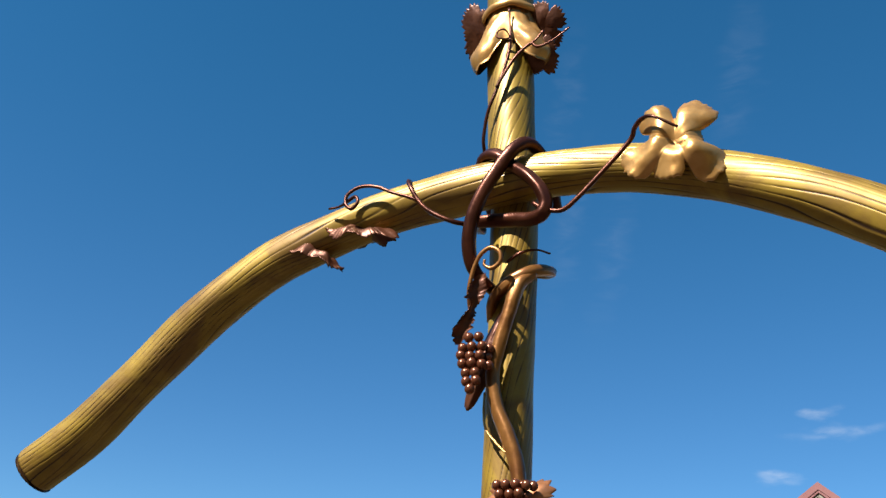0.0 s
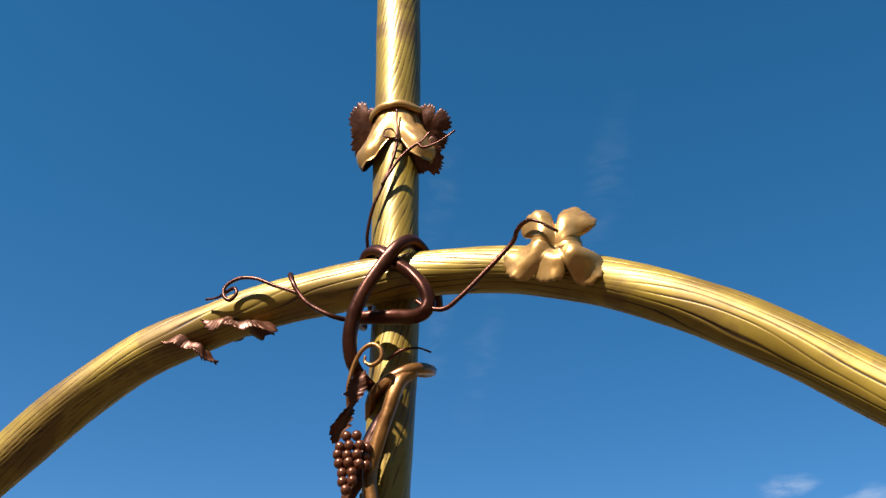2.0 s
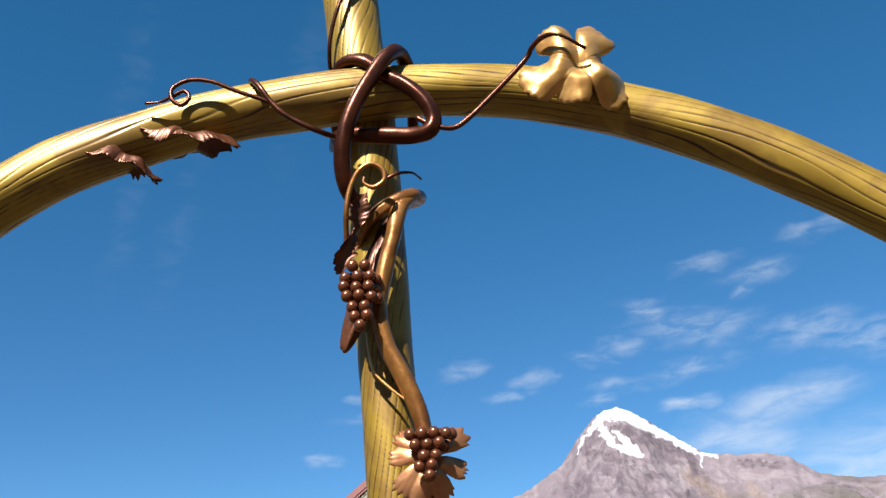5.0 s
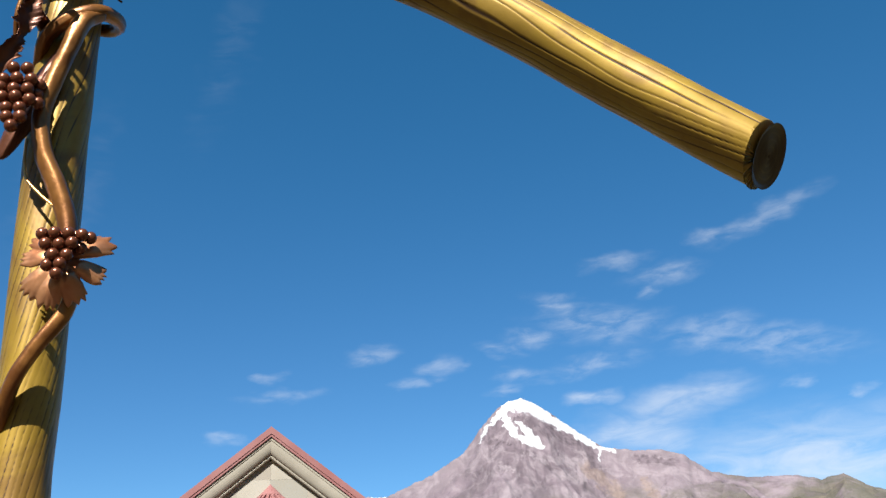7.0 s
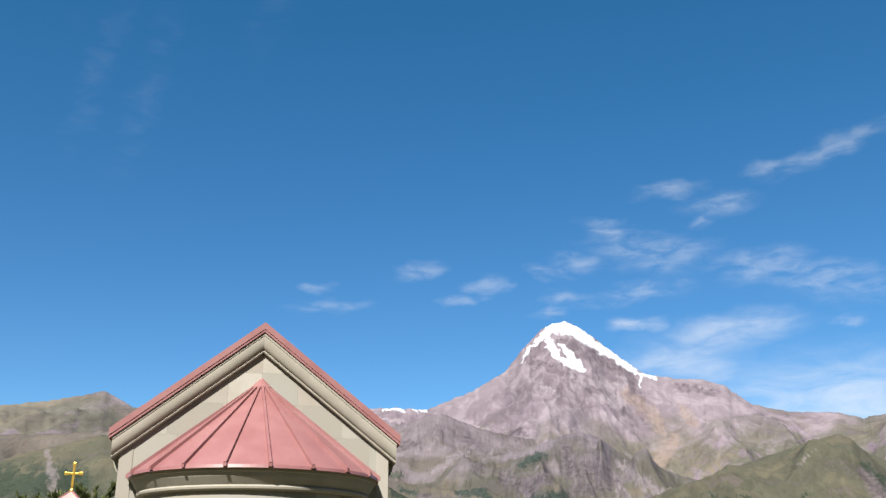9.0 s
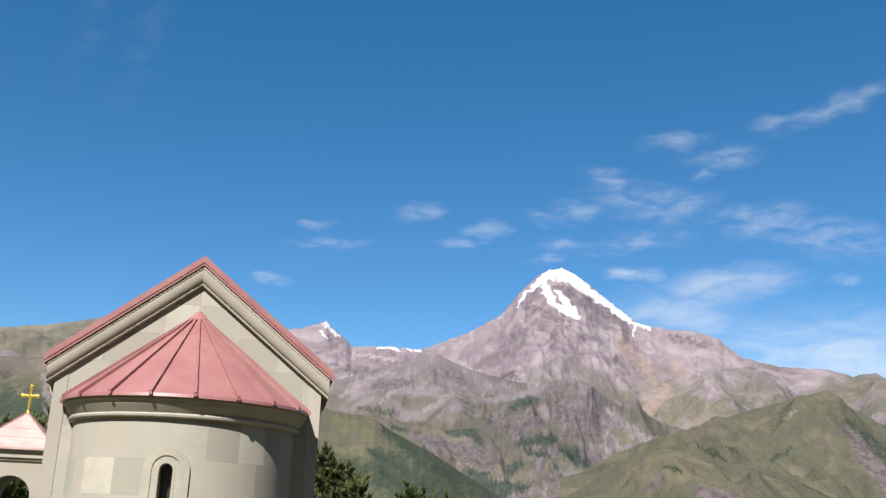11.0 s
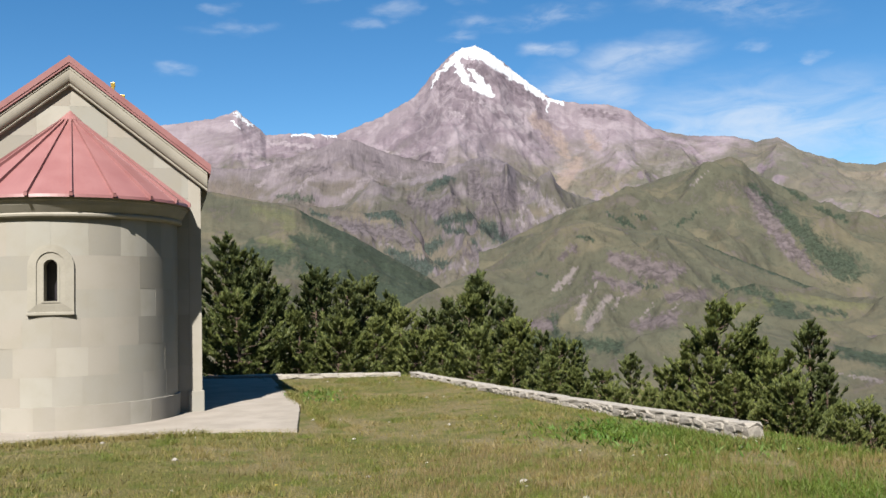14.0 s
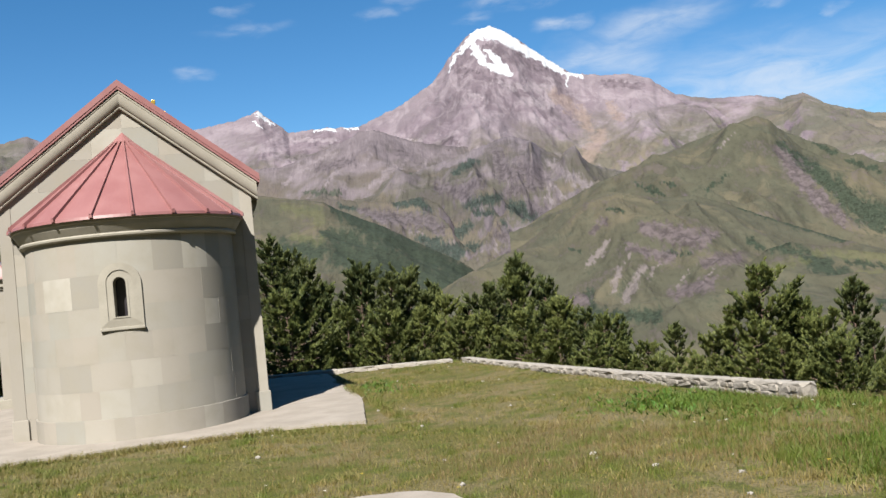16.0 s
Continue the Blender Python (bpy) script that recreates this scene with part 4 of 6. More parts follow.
def apse_roof():
    cone = part("apse_roof", lathe([(0.02, CONE_TOP), (CONE_R, CONE_Z + 0.02), (CONE_R + 0.012, CONE_Z - 0.03), (CONE_R - 0.05, CONE_Z - 0.03), (0.02, CONE_TOP - 0.08)], -90, 90, 60), M_ROOF, chapel)
    run = Vector((CONE_R, 0, CONE_Z + 0.02 - CONE_TOP))
    for k in range(-5, 6):
        a = radians(k * 18.4 + 5.4)
        if abs(a) > radians(89):
            continue
        d = Vector((math.sin(a), -math.cos(a), 0))
        side = Vector((math.cos(a), math.sin(a), 0))
        p0, p1 = d * 0.12 + Vector((0, 0, CONE_TOP - 0.12 * -run.z / CONE_R)), d * (CONE_R + 0.015) + Vector((0, 0, CONE_Z + 0.012))
        up = (p1 - p0).cross(side).normalized()
        up = up if up.z > 0 else -up
        bm = bmesh.new()
        vs = [bm.verts.new(q + side * w + up * h) for q in (p0, p1) for w in (-0.02, 0.02) for h in (-0.006, 0.05)]
        for f in ((0, 1, 3, 2), (4, 6, 7, 5), (0, 4, 5, 1), (2, 3, 7, 6), (1, 5, 7, 3), (0, 2, 6, 4)):
            bm.faces.new([vs[i] for i in f])
        add = p1 + up * 0.012
        bmesh.ops.create_cube(bm, size=1, matrix=Matrix.LocRotScale(add + Vector((0, 0, -0.008)), Euler((0, 0, a)), (0.055, 0.05, 0.05)))
        part("standing_seam", bm, M_ROOF, cone)
    # folded cap at the top of the cone
    part("cap", lathe([(0.005, CONE_TOP + 0.10), (0.20, CONE_TOP - 0.09), (0.19, CONE_TOP - 0.13), (0.005, CONE_TOP)], -90, 90, 10), M_ROOF, cone)
    # cornice of the apse: fillet, cavetto and bead
    prof = [(AP_R - 0.04, 3.735), (CONE_R - 0.03, 3.735), (CONE_R - 0.035, 3.69), (CONE_R - 0.06, 3.68), (CONE_R - 0.085, 3.62), (CONE_R - 0.14, 3.54), (CONE_R - 0.165, 3.505), (AP_R - 0.04, 3.505)]
    part("apse_cornice", lathe(prof, -90, 90, 60), M_MOULD, chapel)
    prof = [(AP_R - 0.04, 3.50), (AP_R + 0.075, 3.50), (AP_R + 0.088, 3.475), (AP_R + 0.08, 3.445), (AP_R + 0.05, 3.425), (AP_R - 0.04, 3.42)]
    part("apse_bead", lathe(prof, -90, 90, 60), M_MOULD, chapel)




def apse_window():
    base = Matrix.Rotation(radians(WIN_A), 4, "Z") @ Matrix.Translation((0, -AP_R, 0))

    def arch(w, z0, h):
        r = w / 2
        pts = [(-r, z0), (r, z0)]
        pts += [(r * math.cos(math.pi * k / 14), z0 + h - r + r * math.sin(math.pi * k / 14)) for k in range(15)]
        return pts

    def ring(outer, inner, y0, y1):
        bm = bmesh.new()
        n = len(outer)
        loops = [[bm.verts.new((x, y, z)) for x, z in o] for o in (outer, inner) for y in (y0, y1)]
        for i in range(n):
            j = (i + 1) % n
            for p, q in ((0, 2), (1, 3), (0, 1), (2, 3)):
                bm.faces.new((loops[p][i], loops[p][j], loops[q][j], loops[q][i]))
        for v in bm.verts:
            v.co.y += AP_R - math.sqrt(AP_R ** 2 - v.co.x ** 2)
        return bm

    win = thing("window", "", "")
    win.name = "slit_window"
    win.parent = chapel
    win.matrix_basis = base
    part("surround", ring(arch(0.70, WIN_Z0 - 0.17, WIN_H + 0.41), arch(0.43, WIN_Z0 - 0.06, WIN_H + 0.18), -0.034, 0.06), M_MOULD, win)
    part("inner_frame", ring(arch(0.435, WIN_Z0 - 0.065, WIN_H + 0.185), arch(0.27, WIN_Z0 - 0.022, WIN_H + 0.055), -0.018, 0.06), M_MOULD, win)
    part("reveal", ring(arch(0.275, WIN_Z0 - 0.025, WIN_H + 0.06), arch(WIN_W, WIN_Z0, WIN_H), -0.026, 0.30), M_MOULD, win)
    part("pane", prism(arch(WIN_W + 0.02, WIN_Z0 - 0.01, WIN_H + 0.02), 0.24, 0.25), M_GLASS, win)
    part("sill", box(-0.36, 0.36, -0.030, 0.09, WIN_Z0 - 0.225, WIN_Z0 - 0.172, 0.012), M_MOULD, win)


chapel_walls()
chapel_roof()
apse_roof()
apse_window()

# gilded cross; the chapel's stands beside the ridge, placed to fit the camera's view
def gold_cross(parent, base, h):
    w = h * 0.085
    bm = box(-w / 2, w / 2, -w / 2, w / 2, 0, h, w * 0.12)
    add_box(bm, -h * 0.27, h * 0.27, -w * 0.48, w * 0.48, h * 0.60, h * 0.60 + w, w * 0.12)
    for x, z in ((-h * 0.27, h * 0.60 + w / 2), (h * 0.27, h * 0.60 + w / 2), (0, h)):
        add_box(bm, x - w * 0.75, x + w * 0.75, -w * 0.52, w * 0.52, z - w * 0.75, z + w * 0.75, w * 0.2)
    bmesh.ops.create_icosphere(bm, subdivisions=2, radius=h * 0.085, matrix=Matrix.Translation((0, 0, h * 0.03)))
    ob = part("gold_cross", bm, M_GOLD, parent, "small gilded cross")
    ob.matrix_basis = Matrix.Translation(base)
    return ob


# foot added to carry the cross at that spot
part("cross_foot", box(0.36, 0.44, 6.46, 6.54, 5.9, 6.76, 0.01), M_ROOF, chapel)
gold_cross(chapel, (0.40, 6.5, 6.66), 0.84)

# concrete apron round the chapel
def apron():
    bm = bmesh.new()
    pts = [(-4.2, -2.6), (-1.2, -2.75), (1.6, -2.72), (3.0, -3.05), (3.55, -3.3), (4.05, 0.2), (4.2, 5.2), (4.3, 9.0), (-4.2, 9.0)]
    rnd = random.Random(3)
    fine = []
    for (x0, y0), (x1, y1) in zip(pts, pts[1:] + pts[:1]):
        n = max(1, int(math.hypot(x1 - x0, y1 - y0) / 0.12))
        fine += [(x0 + (x1 - x0) * k / n + rnd.gauss(0, 0.012), y0 + (y1 - y0) * k / n + rnd.gauss(0, 0.016)) for k in range(n)]
    pts = fine
    ring = [bm.verts.new((x, y, 0.045)) for x, y in pts]
    low = [bm.verts.new((x * 1.005, y * 1.005, -0.2)) for x, y in pts]
    bm.faces.new(ring)
    for i in range(len(pts)):
        j = (i + 1) % len(pts)
        bm.faces.new((ring[i], low[i], low[j], ring[j]))
    ob = part("pavement", bm, M_CONCRETE)
    ob.matrix_basis = CHURCH
    tagged(ob, "pale cast concrete apron round the chapel", "pavement", kind="structure")


apron()


# ---- open belfry beside the chapel ----
def belfry():
    b = thing("belfry", "open stone belfry with pink pyramid roof", "belfry", pose(-13.1, 22.8, 0, 0, 0, 17.0))
    w, ez = 0.80, 3.42
    part("plinth", box(-w - 0.1, w + 0.1, -w - 0.1, w + 0.1, -0.1, 0.28, 0.02), M_MOULD, b)
    for x in (-1, 1):
        for y in (-1, 1):
            x0, x1 = sorted((x * w, x * (w - 0.3)))
            y0, y1 = sorted((y * w, y * (w - 0.3)))
            part("pillar", box(x0, x1, y0, y1, 0.28, 2.5, 0.01), M_STONE, b)
    r = w - 0.3
    arc = [(r * math.cos(math.pi * k / 16), 2.3 + r * math.sin(math.pi * k / 16)) for k in range(17)]
    out = [(-w, 2.3), (-w, 3.15), (w, 3.15), (w, 2.3)] + arc
    for k in range(4):
        ob = part("arch", prism(out, -w - 0.005, -w + 0.3), M_STONE, b)
        ob.matrix_basis = Matrix.Rotation(k * math.pi / 2, 4, "Z") @ Matrix.Scale(0.9995 - 0.001 * (k % 2), 4)
    for nm, e, z0, z1 in (("cornice_bead", 0.05, 3.15, 3.22), ("cornice", 0.10, 3.22, 3.36), ("cornice_top", 0.15, 3.36, 3.42)):
        part(nm, box(-w - e, w + e, -w - e, w + e, z0, z1, 0.015), M_MOULD, b)
    e = w + 0.2
    bm = bmesh.new()
    low = [bm.verts.new((x * e, y * e, ez)) for x, y in ((-1, -1), (1, -1), (1, 1), (-1, 1))]
    up = [bm.verts.new((x * e, y * e, ez + 0.05)) for x, y in ((-1, -1), (1, -1), (1, 1), (-1, 1))]
    tip = bm.verts.new((0, 0, 4.42))
    bm.faces.new(low[::-1])
    for i in range(4):
        j = (i + 1) % 4
        bm.faces.new((low[i], low[j], up[j], up[i]))
        bm.faces.new((up[i], up[j], tip))
    part("roof", bm, M_PALEROOF, b, "pink sheet roof, paled by painted sun glare")
    for k in range(4):
        turn = Matrix.Rotation(k * math.pi / 2, 3, "Z")
        for q in (0.28, 0.52, 0.74):
            a, c = (turn @ Vector((sx * e * (1 - q), -e * (1 - q), ez + 0.05 + (4.37 - ez) * q)) for sx in (-1, 1))
            v, f, g = sweep(np.array([(*a, 0.012), (*a.lerp(c, 0.5), 0.012), (*c, 0.012)]), 5)
            child(mesh_object("sheet_fold", v, f, M_PALEROOF), b)
    for x, y in ((-1, -1), (1, -1), (1, 1), (-1, 1)):
        v, f, g = sweep(np.array([(x * e, y * e, ez + 0.05, 0.022), (x * e * 0.5, y * e * 0.5, (ez + 0.05 + 4.42) / 2, 0.022), (0, 0, 4.42, 0.022)]), 6)
        child(mesh_object("hip_seam", v, f, M_ROOF), b)
    gold_cross(b, (0, 0, 4.4), 0.68)


belfry()


# ---- low stone wall along the brink ----
def brink_wall(a, b, low, high, seed):
    """A rubble wall from a to b, low metres high at a and high metres at b, under flat coping stones."""
    rnd = random.Random(seed)
    d = (b - a)
    L = d.length - 0.1
    w = thing("stone_wall", "low limewashed rubble wall along the terrace edge", "wall",
              Matrix.Translation((a.x, a.y, 0)) @ Matrix.Rotation(math.atan2(d.y, d.x), 4, "Z"), kind="structure")

    def tall(x):
        return low + (high - low) * max(0.0, x / L) ** 2.6

    steps = 12
    outline = [(0.02, -0.3), (L - 0.16, -0.3)] + [(L - 0.16 - (L - 0.18) * k / steps, tall(L * (1 - k / steps)) - 0.035) for k in range(steps + 1)]
    part("core", prism(outline, -0.122, 0.122), M_MORTAR, w)
    shapes = []
    for k in range(6):
        bm = bmesh.new()
        bmesh.ops.create_icosphere(bm, subdivisions=1, radius=0.5)
        for v in bm.verts:
            c = v.co
            c.x, c.y, c.z = (math.copysign(abs(q * 2) ** 0.36 / 2, q) for q in c)
            v.co = c * (1 + 0.12 * rnd.uniform(-1, 1))
        me = bpy.data.meshes.new("stone")
        bmesh.ops.recalc_face_normals(bm, faces=bm.faces)
        bm.to_mesh(me)
        bm.free()
        me.materials.append(M_RUBBLE)
        shapes.append(me)
    # facing stones on both sides, one or two courses, bedded close with a few open joints
    def stone(name, at, turn, size):
        ob = new(name, rnd.choice(shapes))
        ob.parent = w
        ob.matrix_basis = Matrix.LocRotScale(at, Euler(turn), size)

    for side in (-1, 1):
        for c in (0, 1):
            x = rnd.uniform(0.0, 0.1)
            while x < L - 0.2:
                ln = rnd.choice((0.10, 0.16, 0.22, 0.3, 0.42)) * rnd.uniform(0.85, 1.15)
                h = tall(x + ln / 2) - 0.045
                courses = 2 if h > 0.11 else 1
                if c < courses:
                    hh = h / courses
                    stone("stone", (x + ln / 2, side * rnd.uniform(0.098, 0.116), hh * (c + 0.5) + rnd.uniform(-.018, .018)), (rnd.uniform(-.12, .12), rnd.uniform(-.2, .2), rnd.uniform(-.1, .1)),
                          (ln * rnd.uniform(0.95, 1.12), 0.10, hh * rnd.uniform(0.8, 1.3)))
                x += ln
    # the rounded end and the flat lime-washed coping
    stone("end_stone", (L - 0.15, 0.0, tall(L) * 0.44), (0.05, 0.04, 0.1), (0.30, 0.29, tall(L) * 0.95))
    x = 0.0
    while x < L - 0.12:
        ln = min(rnd.uniform(0.35, 0.8), L - 0.03 - x)
        stone("coping_stone", (x + ln / 2, rnd.uniform(-.012, .012), tall(x + ln / 2) - 0.034), (rnd.uniform(-.03, .03), -math.atan((tall(x + ln) - tall(x)) / ln) + rnd.uniform(-.012, .012), rnd.uniform(-.03, .03)),
              (ln * rnd.uniform(1.1, 1.2), 0.30 * rnd.uniform(0.95, 1.05), rnd.uniform(0.075, 0.088)))
        x += ln


brink_wall(WALL_CORNER, WALL_END, 0.115, 0.235, 4)
brink_wall(WALL_LEFT, WALL_CORNER - Vector((0.25, 0)), 0.12, 0.12, 5)

# ---- the bronze vine cross ----
CROSS = pose(-2.625, 0.215, 0, 0, 0, 12.4)
vine_cross = thing("vine_cross", "tall gilded bronze cross cast as grapevine wood, with drooping arms", "cross", CROSS)


def grain(lines, twist, seed, depth, sway=1.7):
    def relief(v, a):
        ca, sa = math.cos(a), math.sin(a)
        w = noise.noise((v * 2.4, ca * 0.7 + seed, sa * 0.7)) + 0.16 * noise.noise((v * 7, ca * 1.4 + seed, sa * 1.4))
        u = lines * (a / (2 * math.pi) + twist * v) + sway * w
        f = abs((u % 1.0) - 0.5) * 2                       # 1 in the groove's middle
        keep = 0.70 + 0.9 * noise.noise((v * 9, 3 * ca, 3 * sa + seed))
        g = max(0.0, (f - 0.80) / 0.20) ** 0.7 * min(1.0, max(0.2, keep))
        lump = 0.0032 * noise.noise((v * 7, ca * 0.9 + seed, sa * 0.9)) + 0.0003 * noise.noise((v * 30, 2 * ca, 2 * sa))
        return depth * g + lump, g
    return relief


def cut_end(name, at, axis, radius, parent, seed):
    """A sawn end with growth rings."""
    verts, faces, groove = [], [], []
    rings, around = 10, 40
    q = Vector(axis).to_track_quat("Z", "Y")
    for i in range(rings + 1):
        for k in range(around):
            a = 2 * math.pi * k / around
            r = radius * i / rings * (1 + 0.05 * noise.noise((math.cos(a), math.sin(a), i * 0.4 + seed)))
            h = 0.003 * (i % 2) + (0.004 if i == rings else 0)
            verts.append(Vector(at) + q @ Vector((r * math.cos(a), r * math.sin(a), h)))
            groove.append(0.9 if i % 2 == 0 else 0.55)
    for i in range(rings):
        for k in range(around):
            j = (k + 1) % around
            faces.append((i * around + k, i * around + j, (i + 1) * around + j, (i + 1) * around + k))
    return child(mesh_object(name, verts, faces, M_BARK, True, {"groove": groove}), parent)


POST = [(-0.021, 0.067, 0.45, 0.0372), (-0.025, 0.067, 2.0, 0.0372), (-0.026, 0.067, 2.6, 0.0393), (-0.027, 0.067, 2.95, 0.0422), (-0.031, 0.067, 3.3, 0.0460), (-0.046, 0.067, 3.55, 0.0490), (-0.072, 0.067, 4.1, 0.0523), (-0.096, 0.067, 4.6, 0.0543)]
ARM = [(-1.022, 0, 2.846, 0.051), (-0.918, 0, 2.917, 0.049), (-0.815, 0, 3.015, 0.048), (-0.67, 0, 3.152, 0.048), (-0.525, 0, 3.252, 0.046), (-0.365, 0, 3.31, 0.044), (-0.243, 0, 3.341, 0.043), (-0.122, 0, 3.356, 0.046), (0.0, 0, 3.366, 0.044),
       (0.108, 0, 3.365, 0.043), (0.216, 0, 3.354, 0.044), (0.3172, -0.0069, 3.3252, 0.0458), (0.4237, -0.018, 3.2781, 0.0458), (0.5572, -0.0339, 3.2036, 0.0467), (0.681, -0.0517, 3.1116, 0.0462), (0.7934, -0.0774, 3.0119, 0.0460), (0.8911, -0.1043, 2.9225, 0.0457), (0.981, -0.128, 2.8429, 0.0455)]
tube("post", POST, M_BARK, vine_cross, 700, 168, grain(26, -0.8, 3.0, 0.0012, 1.5))
crossbar = tube("crossbar", ARM, M_BARK, vine_cross, 560, 208, grain(23, 0.09, 9.0, 0.0016, 3.0))
def saw_off(ob, at, axis, normal):
    """Cut the end of a limb along a slanting plane."""
    at, axis, normal = Vector(at), Vector(axis).normalized(), Vector(normal).normalized()
    for v in ob.data.vertices:
        over = normal.dot(v.co - at)
        if over > 0 and (v.co - at).length < 0.25:
            v.co -= axis * (over / normal.dot(axis))


RIGHT_CUT = (0.58, -0.58, -0.56)
saw_off(crossbar, (0.972, -0.112, 2.866), (0.82, -0.25, -0.52), RIGHT_CUT)
cut_end("sawn_end", (0.9725, -0.1125, 2.8655), RIGHT_CUT, 0.0478, vine_cross, 2)
cut_end("sawn_end", (-1.026, 0, 2.843), (-0.81, 0, -0.585), 0.0495, vine_cross, 5)

ridged = grain(9, 0.35, 5.0, 0.0019)
fine_ridge = grain(6, 1.5, 1.0, 0.0007)
# thick canes knotted over the crossing
tube("knot_cane", [(0.045, 0.10, 3.345, 0.010), (0.048, 0.035, 3.402, 0.0115), (0.030, -0.025, 3.424, 0.012), (0.006, -0.056, 3.400, 0.0125), (-0.022, -0.064, 3.352, 0.0125), (-0.048, -0.066, 3.302, 0.0125),
                   (-0.066, -0.062, 3.255, 0.0125), (-0.074, -0.050, 3.210, 0.0125), (-0.070, -0.030, 3.172, 0.012), (-0.052, 0.006, 3.150, 0.011), (-0.052, 0.06, 3.165, 0.011), (-0.02, 0.115, 3.20, 0.010)], M_VINE, vine_cross, 90, 20, fine_ridge)
tube("knot_cane", [(-0.085, 0.09, 3.345, 0.010), (-0.086, 0.03, 3.385, 0.011), (-0.070, -0.016, 3.412, 0.0115), (-0.034, -0.040, 3.404, 0.0115), (0.004, -0.046, 3.368, 0.0115), (0.036, -0.058, 3.335, 0.012), (0.060, -0.060, 3.302, 0.0125),
                   (0.070, -0.056, 3.272, 0.0125), (0.062, -0.054, 3.252, 0.0125), (0.036, -0.040, 3.254, 0.0125), (0.0, -0.026, 3.266, 0.0135), (-0.040, -0.022, 3.272, 0.0135), (-0.078, -0.014, 3.276, 0.0115), (-0.088, 0.04, 3.29, 0.010)], M_VINE, vine_cross, 90, 20, fine_ridge)
# climbing stem: a band round the post and the long stem below it
tube("vine_stem", [(-0.02, 0.112, 3.225, 0.009), (0.020, 0.108, 3.215, 0.010), (0.041, 0.080, 3.202, 0.010), (0.043, 0.038, 3.186, 0.011), (0.022, 0.001, 3.168, 0.012), (-0.014, -0.005, 3.148, 0.012), (-0.046, 0.010, 3.124, 0.011), (-0.063, 0.050, 3.102, 0.008)], M_STEM, vine_cross, 60, 22, ridged)
tube("vine_stem", [(0.031, 0.010, 3.169, 0.008), (0.008, -0.007, 3.142, 0.013), (-0.007, -0.011, 3.088, 0.0125), (-0.022, -0.009, 3.033, 0.0125), (-0.032, -0.007, 2.978, 0.0125), (-0.024, -0.005, 2.920, 0.013), (-0.005, -0.005, 2.873, 0.013), (0.012, -0.003, 2.826, 0.012), (0.020, -0.003, 2.785, 0.011), (0.027, -0.001, 2.722, 0.010), (0.022, -0.003, 2.685, 0.010), (-0.007, -0.003, 2.640, 0.010), (-0.032, 0.007, 2.594, 0.010), (-0.049, 0.045, 2.544, 0.010), (-0.030, 0.095, 2.492, 0.010), (0.022, 0.100, 2.430, 0.010), (0.049, 0.055, 2.357, 0.010), (0.012, 0.005, 2.242, 0.010), (-0.040, 0.035, 2.085, 0.010), (-0.020, 0.095, 1.878, 0.010)], M_STEM, vine_cross, 190, 22, ridged)
# tendrils
def tendril(ctrl, r=0.0036, mat=M_VINE, n=60):
    ctrl = [(*c, r * (1.0 if k < len(ctrl) - 2 else 0.65)) for k, c in enumerate(ctrl)]
    return tube("tendril", ctrl, mat, vine_cross, n, 8)


tendril([(-0.06, 0.0, 3.275), (-0.103, -0.05, 3.262), (-0.154, -0.060, 3.288), (-0.180, -0.062, 3.316), (-0.197, -0.062, 3.345), (-0.212, -0.045, 3.372), (-0.218, -0.01, 3.385), (-0.21, 0.03, 3.375)], 0.0046)
tendril([(-0.178, -0.060, 3.314), (-0.200, -0.062, 3.325), (-0.232, -0.064, 3.338), (-0.270, -0.066, 3.357), (-0.305, -0.068, 3.361), (-0.330, -0.070, 3.346), (-0.330, -0.072, 3.324), (-0.316, -0.072, 3.312), (-0.304, -0.072, 3.325), (-0.312, -0.070, 3.339), (-0.330, -0.066, 3.334), (-0.350, -0.062, 3.327), (-0.374, -0.060, 3.327)], 0.0036, M_VINE, 90)
tendril([(0.045, -0.05, 3.28), (0.067, -0.055, 3.262), (0.100, -0.058, 3.252), (0.130, -0.062, 3.270), (0.178, -0.066, 3.316), (0.226, -0.070, 3.366), (0.238, -0.085, 3.380), (0.254, -0.100, 3.386), (0.276, -0.116, 3.376), (0.315, -0.112, 3.350)], 0.0044, M_VINE)
tendril([(-0.060, 0.110, 3.440), (-0.088, 0.060, 3.455), (-0.090, 0.030, 3.480), (-0.084, 0.017, 3.514), (-0.072, 0.005, 3.551), (-0.056, 0.002, 3.593), (-0.042, 0.003, 3.645), (-0.034, 0.003, 3.687), (-0.033, 0.003, 3.725), (-0.036, 0.004, 3.760), (-0.038, 0.002, 3.797)], 0.0036)
tendril([(-0.056, -0.002, 3.593), (-0.038, -0.004, 3.625), (-0.020, -0.004, 3.655), (0.004, -0.003, 3.680), (0.024, -0.002, 3.694), (0.040, 0.0, 3.716)], 0.0034)
tendril([(0.016, -0.002, 3.688), (0.030, -0.001, 3.676), (0.060, 0.0, 3.686), (0.0945, 0.0, 3.710)], 0.0034)
tendril([(-0.033, -0.002, 3.712), (-0.045, -0.010, 3.708), (-0.058, -0.012, 3.716), (-0.055, -0.012, 3.730), (-0.042, -0.010, 3.732), (-0.034, -0.004, 3.722), (-0.033, 0.0, 3.716)], 0.0022)
tendril([(-0.075, -0.02, 3.085), (-0.073, -0.04, 3.122), (-0.066, -0.045, 3.158), (-0.051, -0.05, 3.188), (-0.031, -0.052, 3.199), (-0.014, -0.052, 3.188), (-0.013, -0.05, 3.17), (-0.029, -0.048, 3.16), (-0.043, -0.048, 3.168), (-0.043, -0.048, 3.178)], 0.0042, M_STEM, 80)
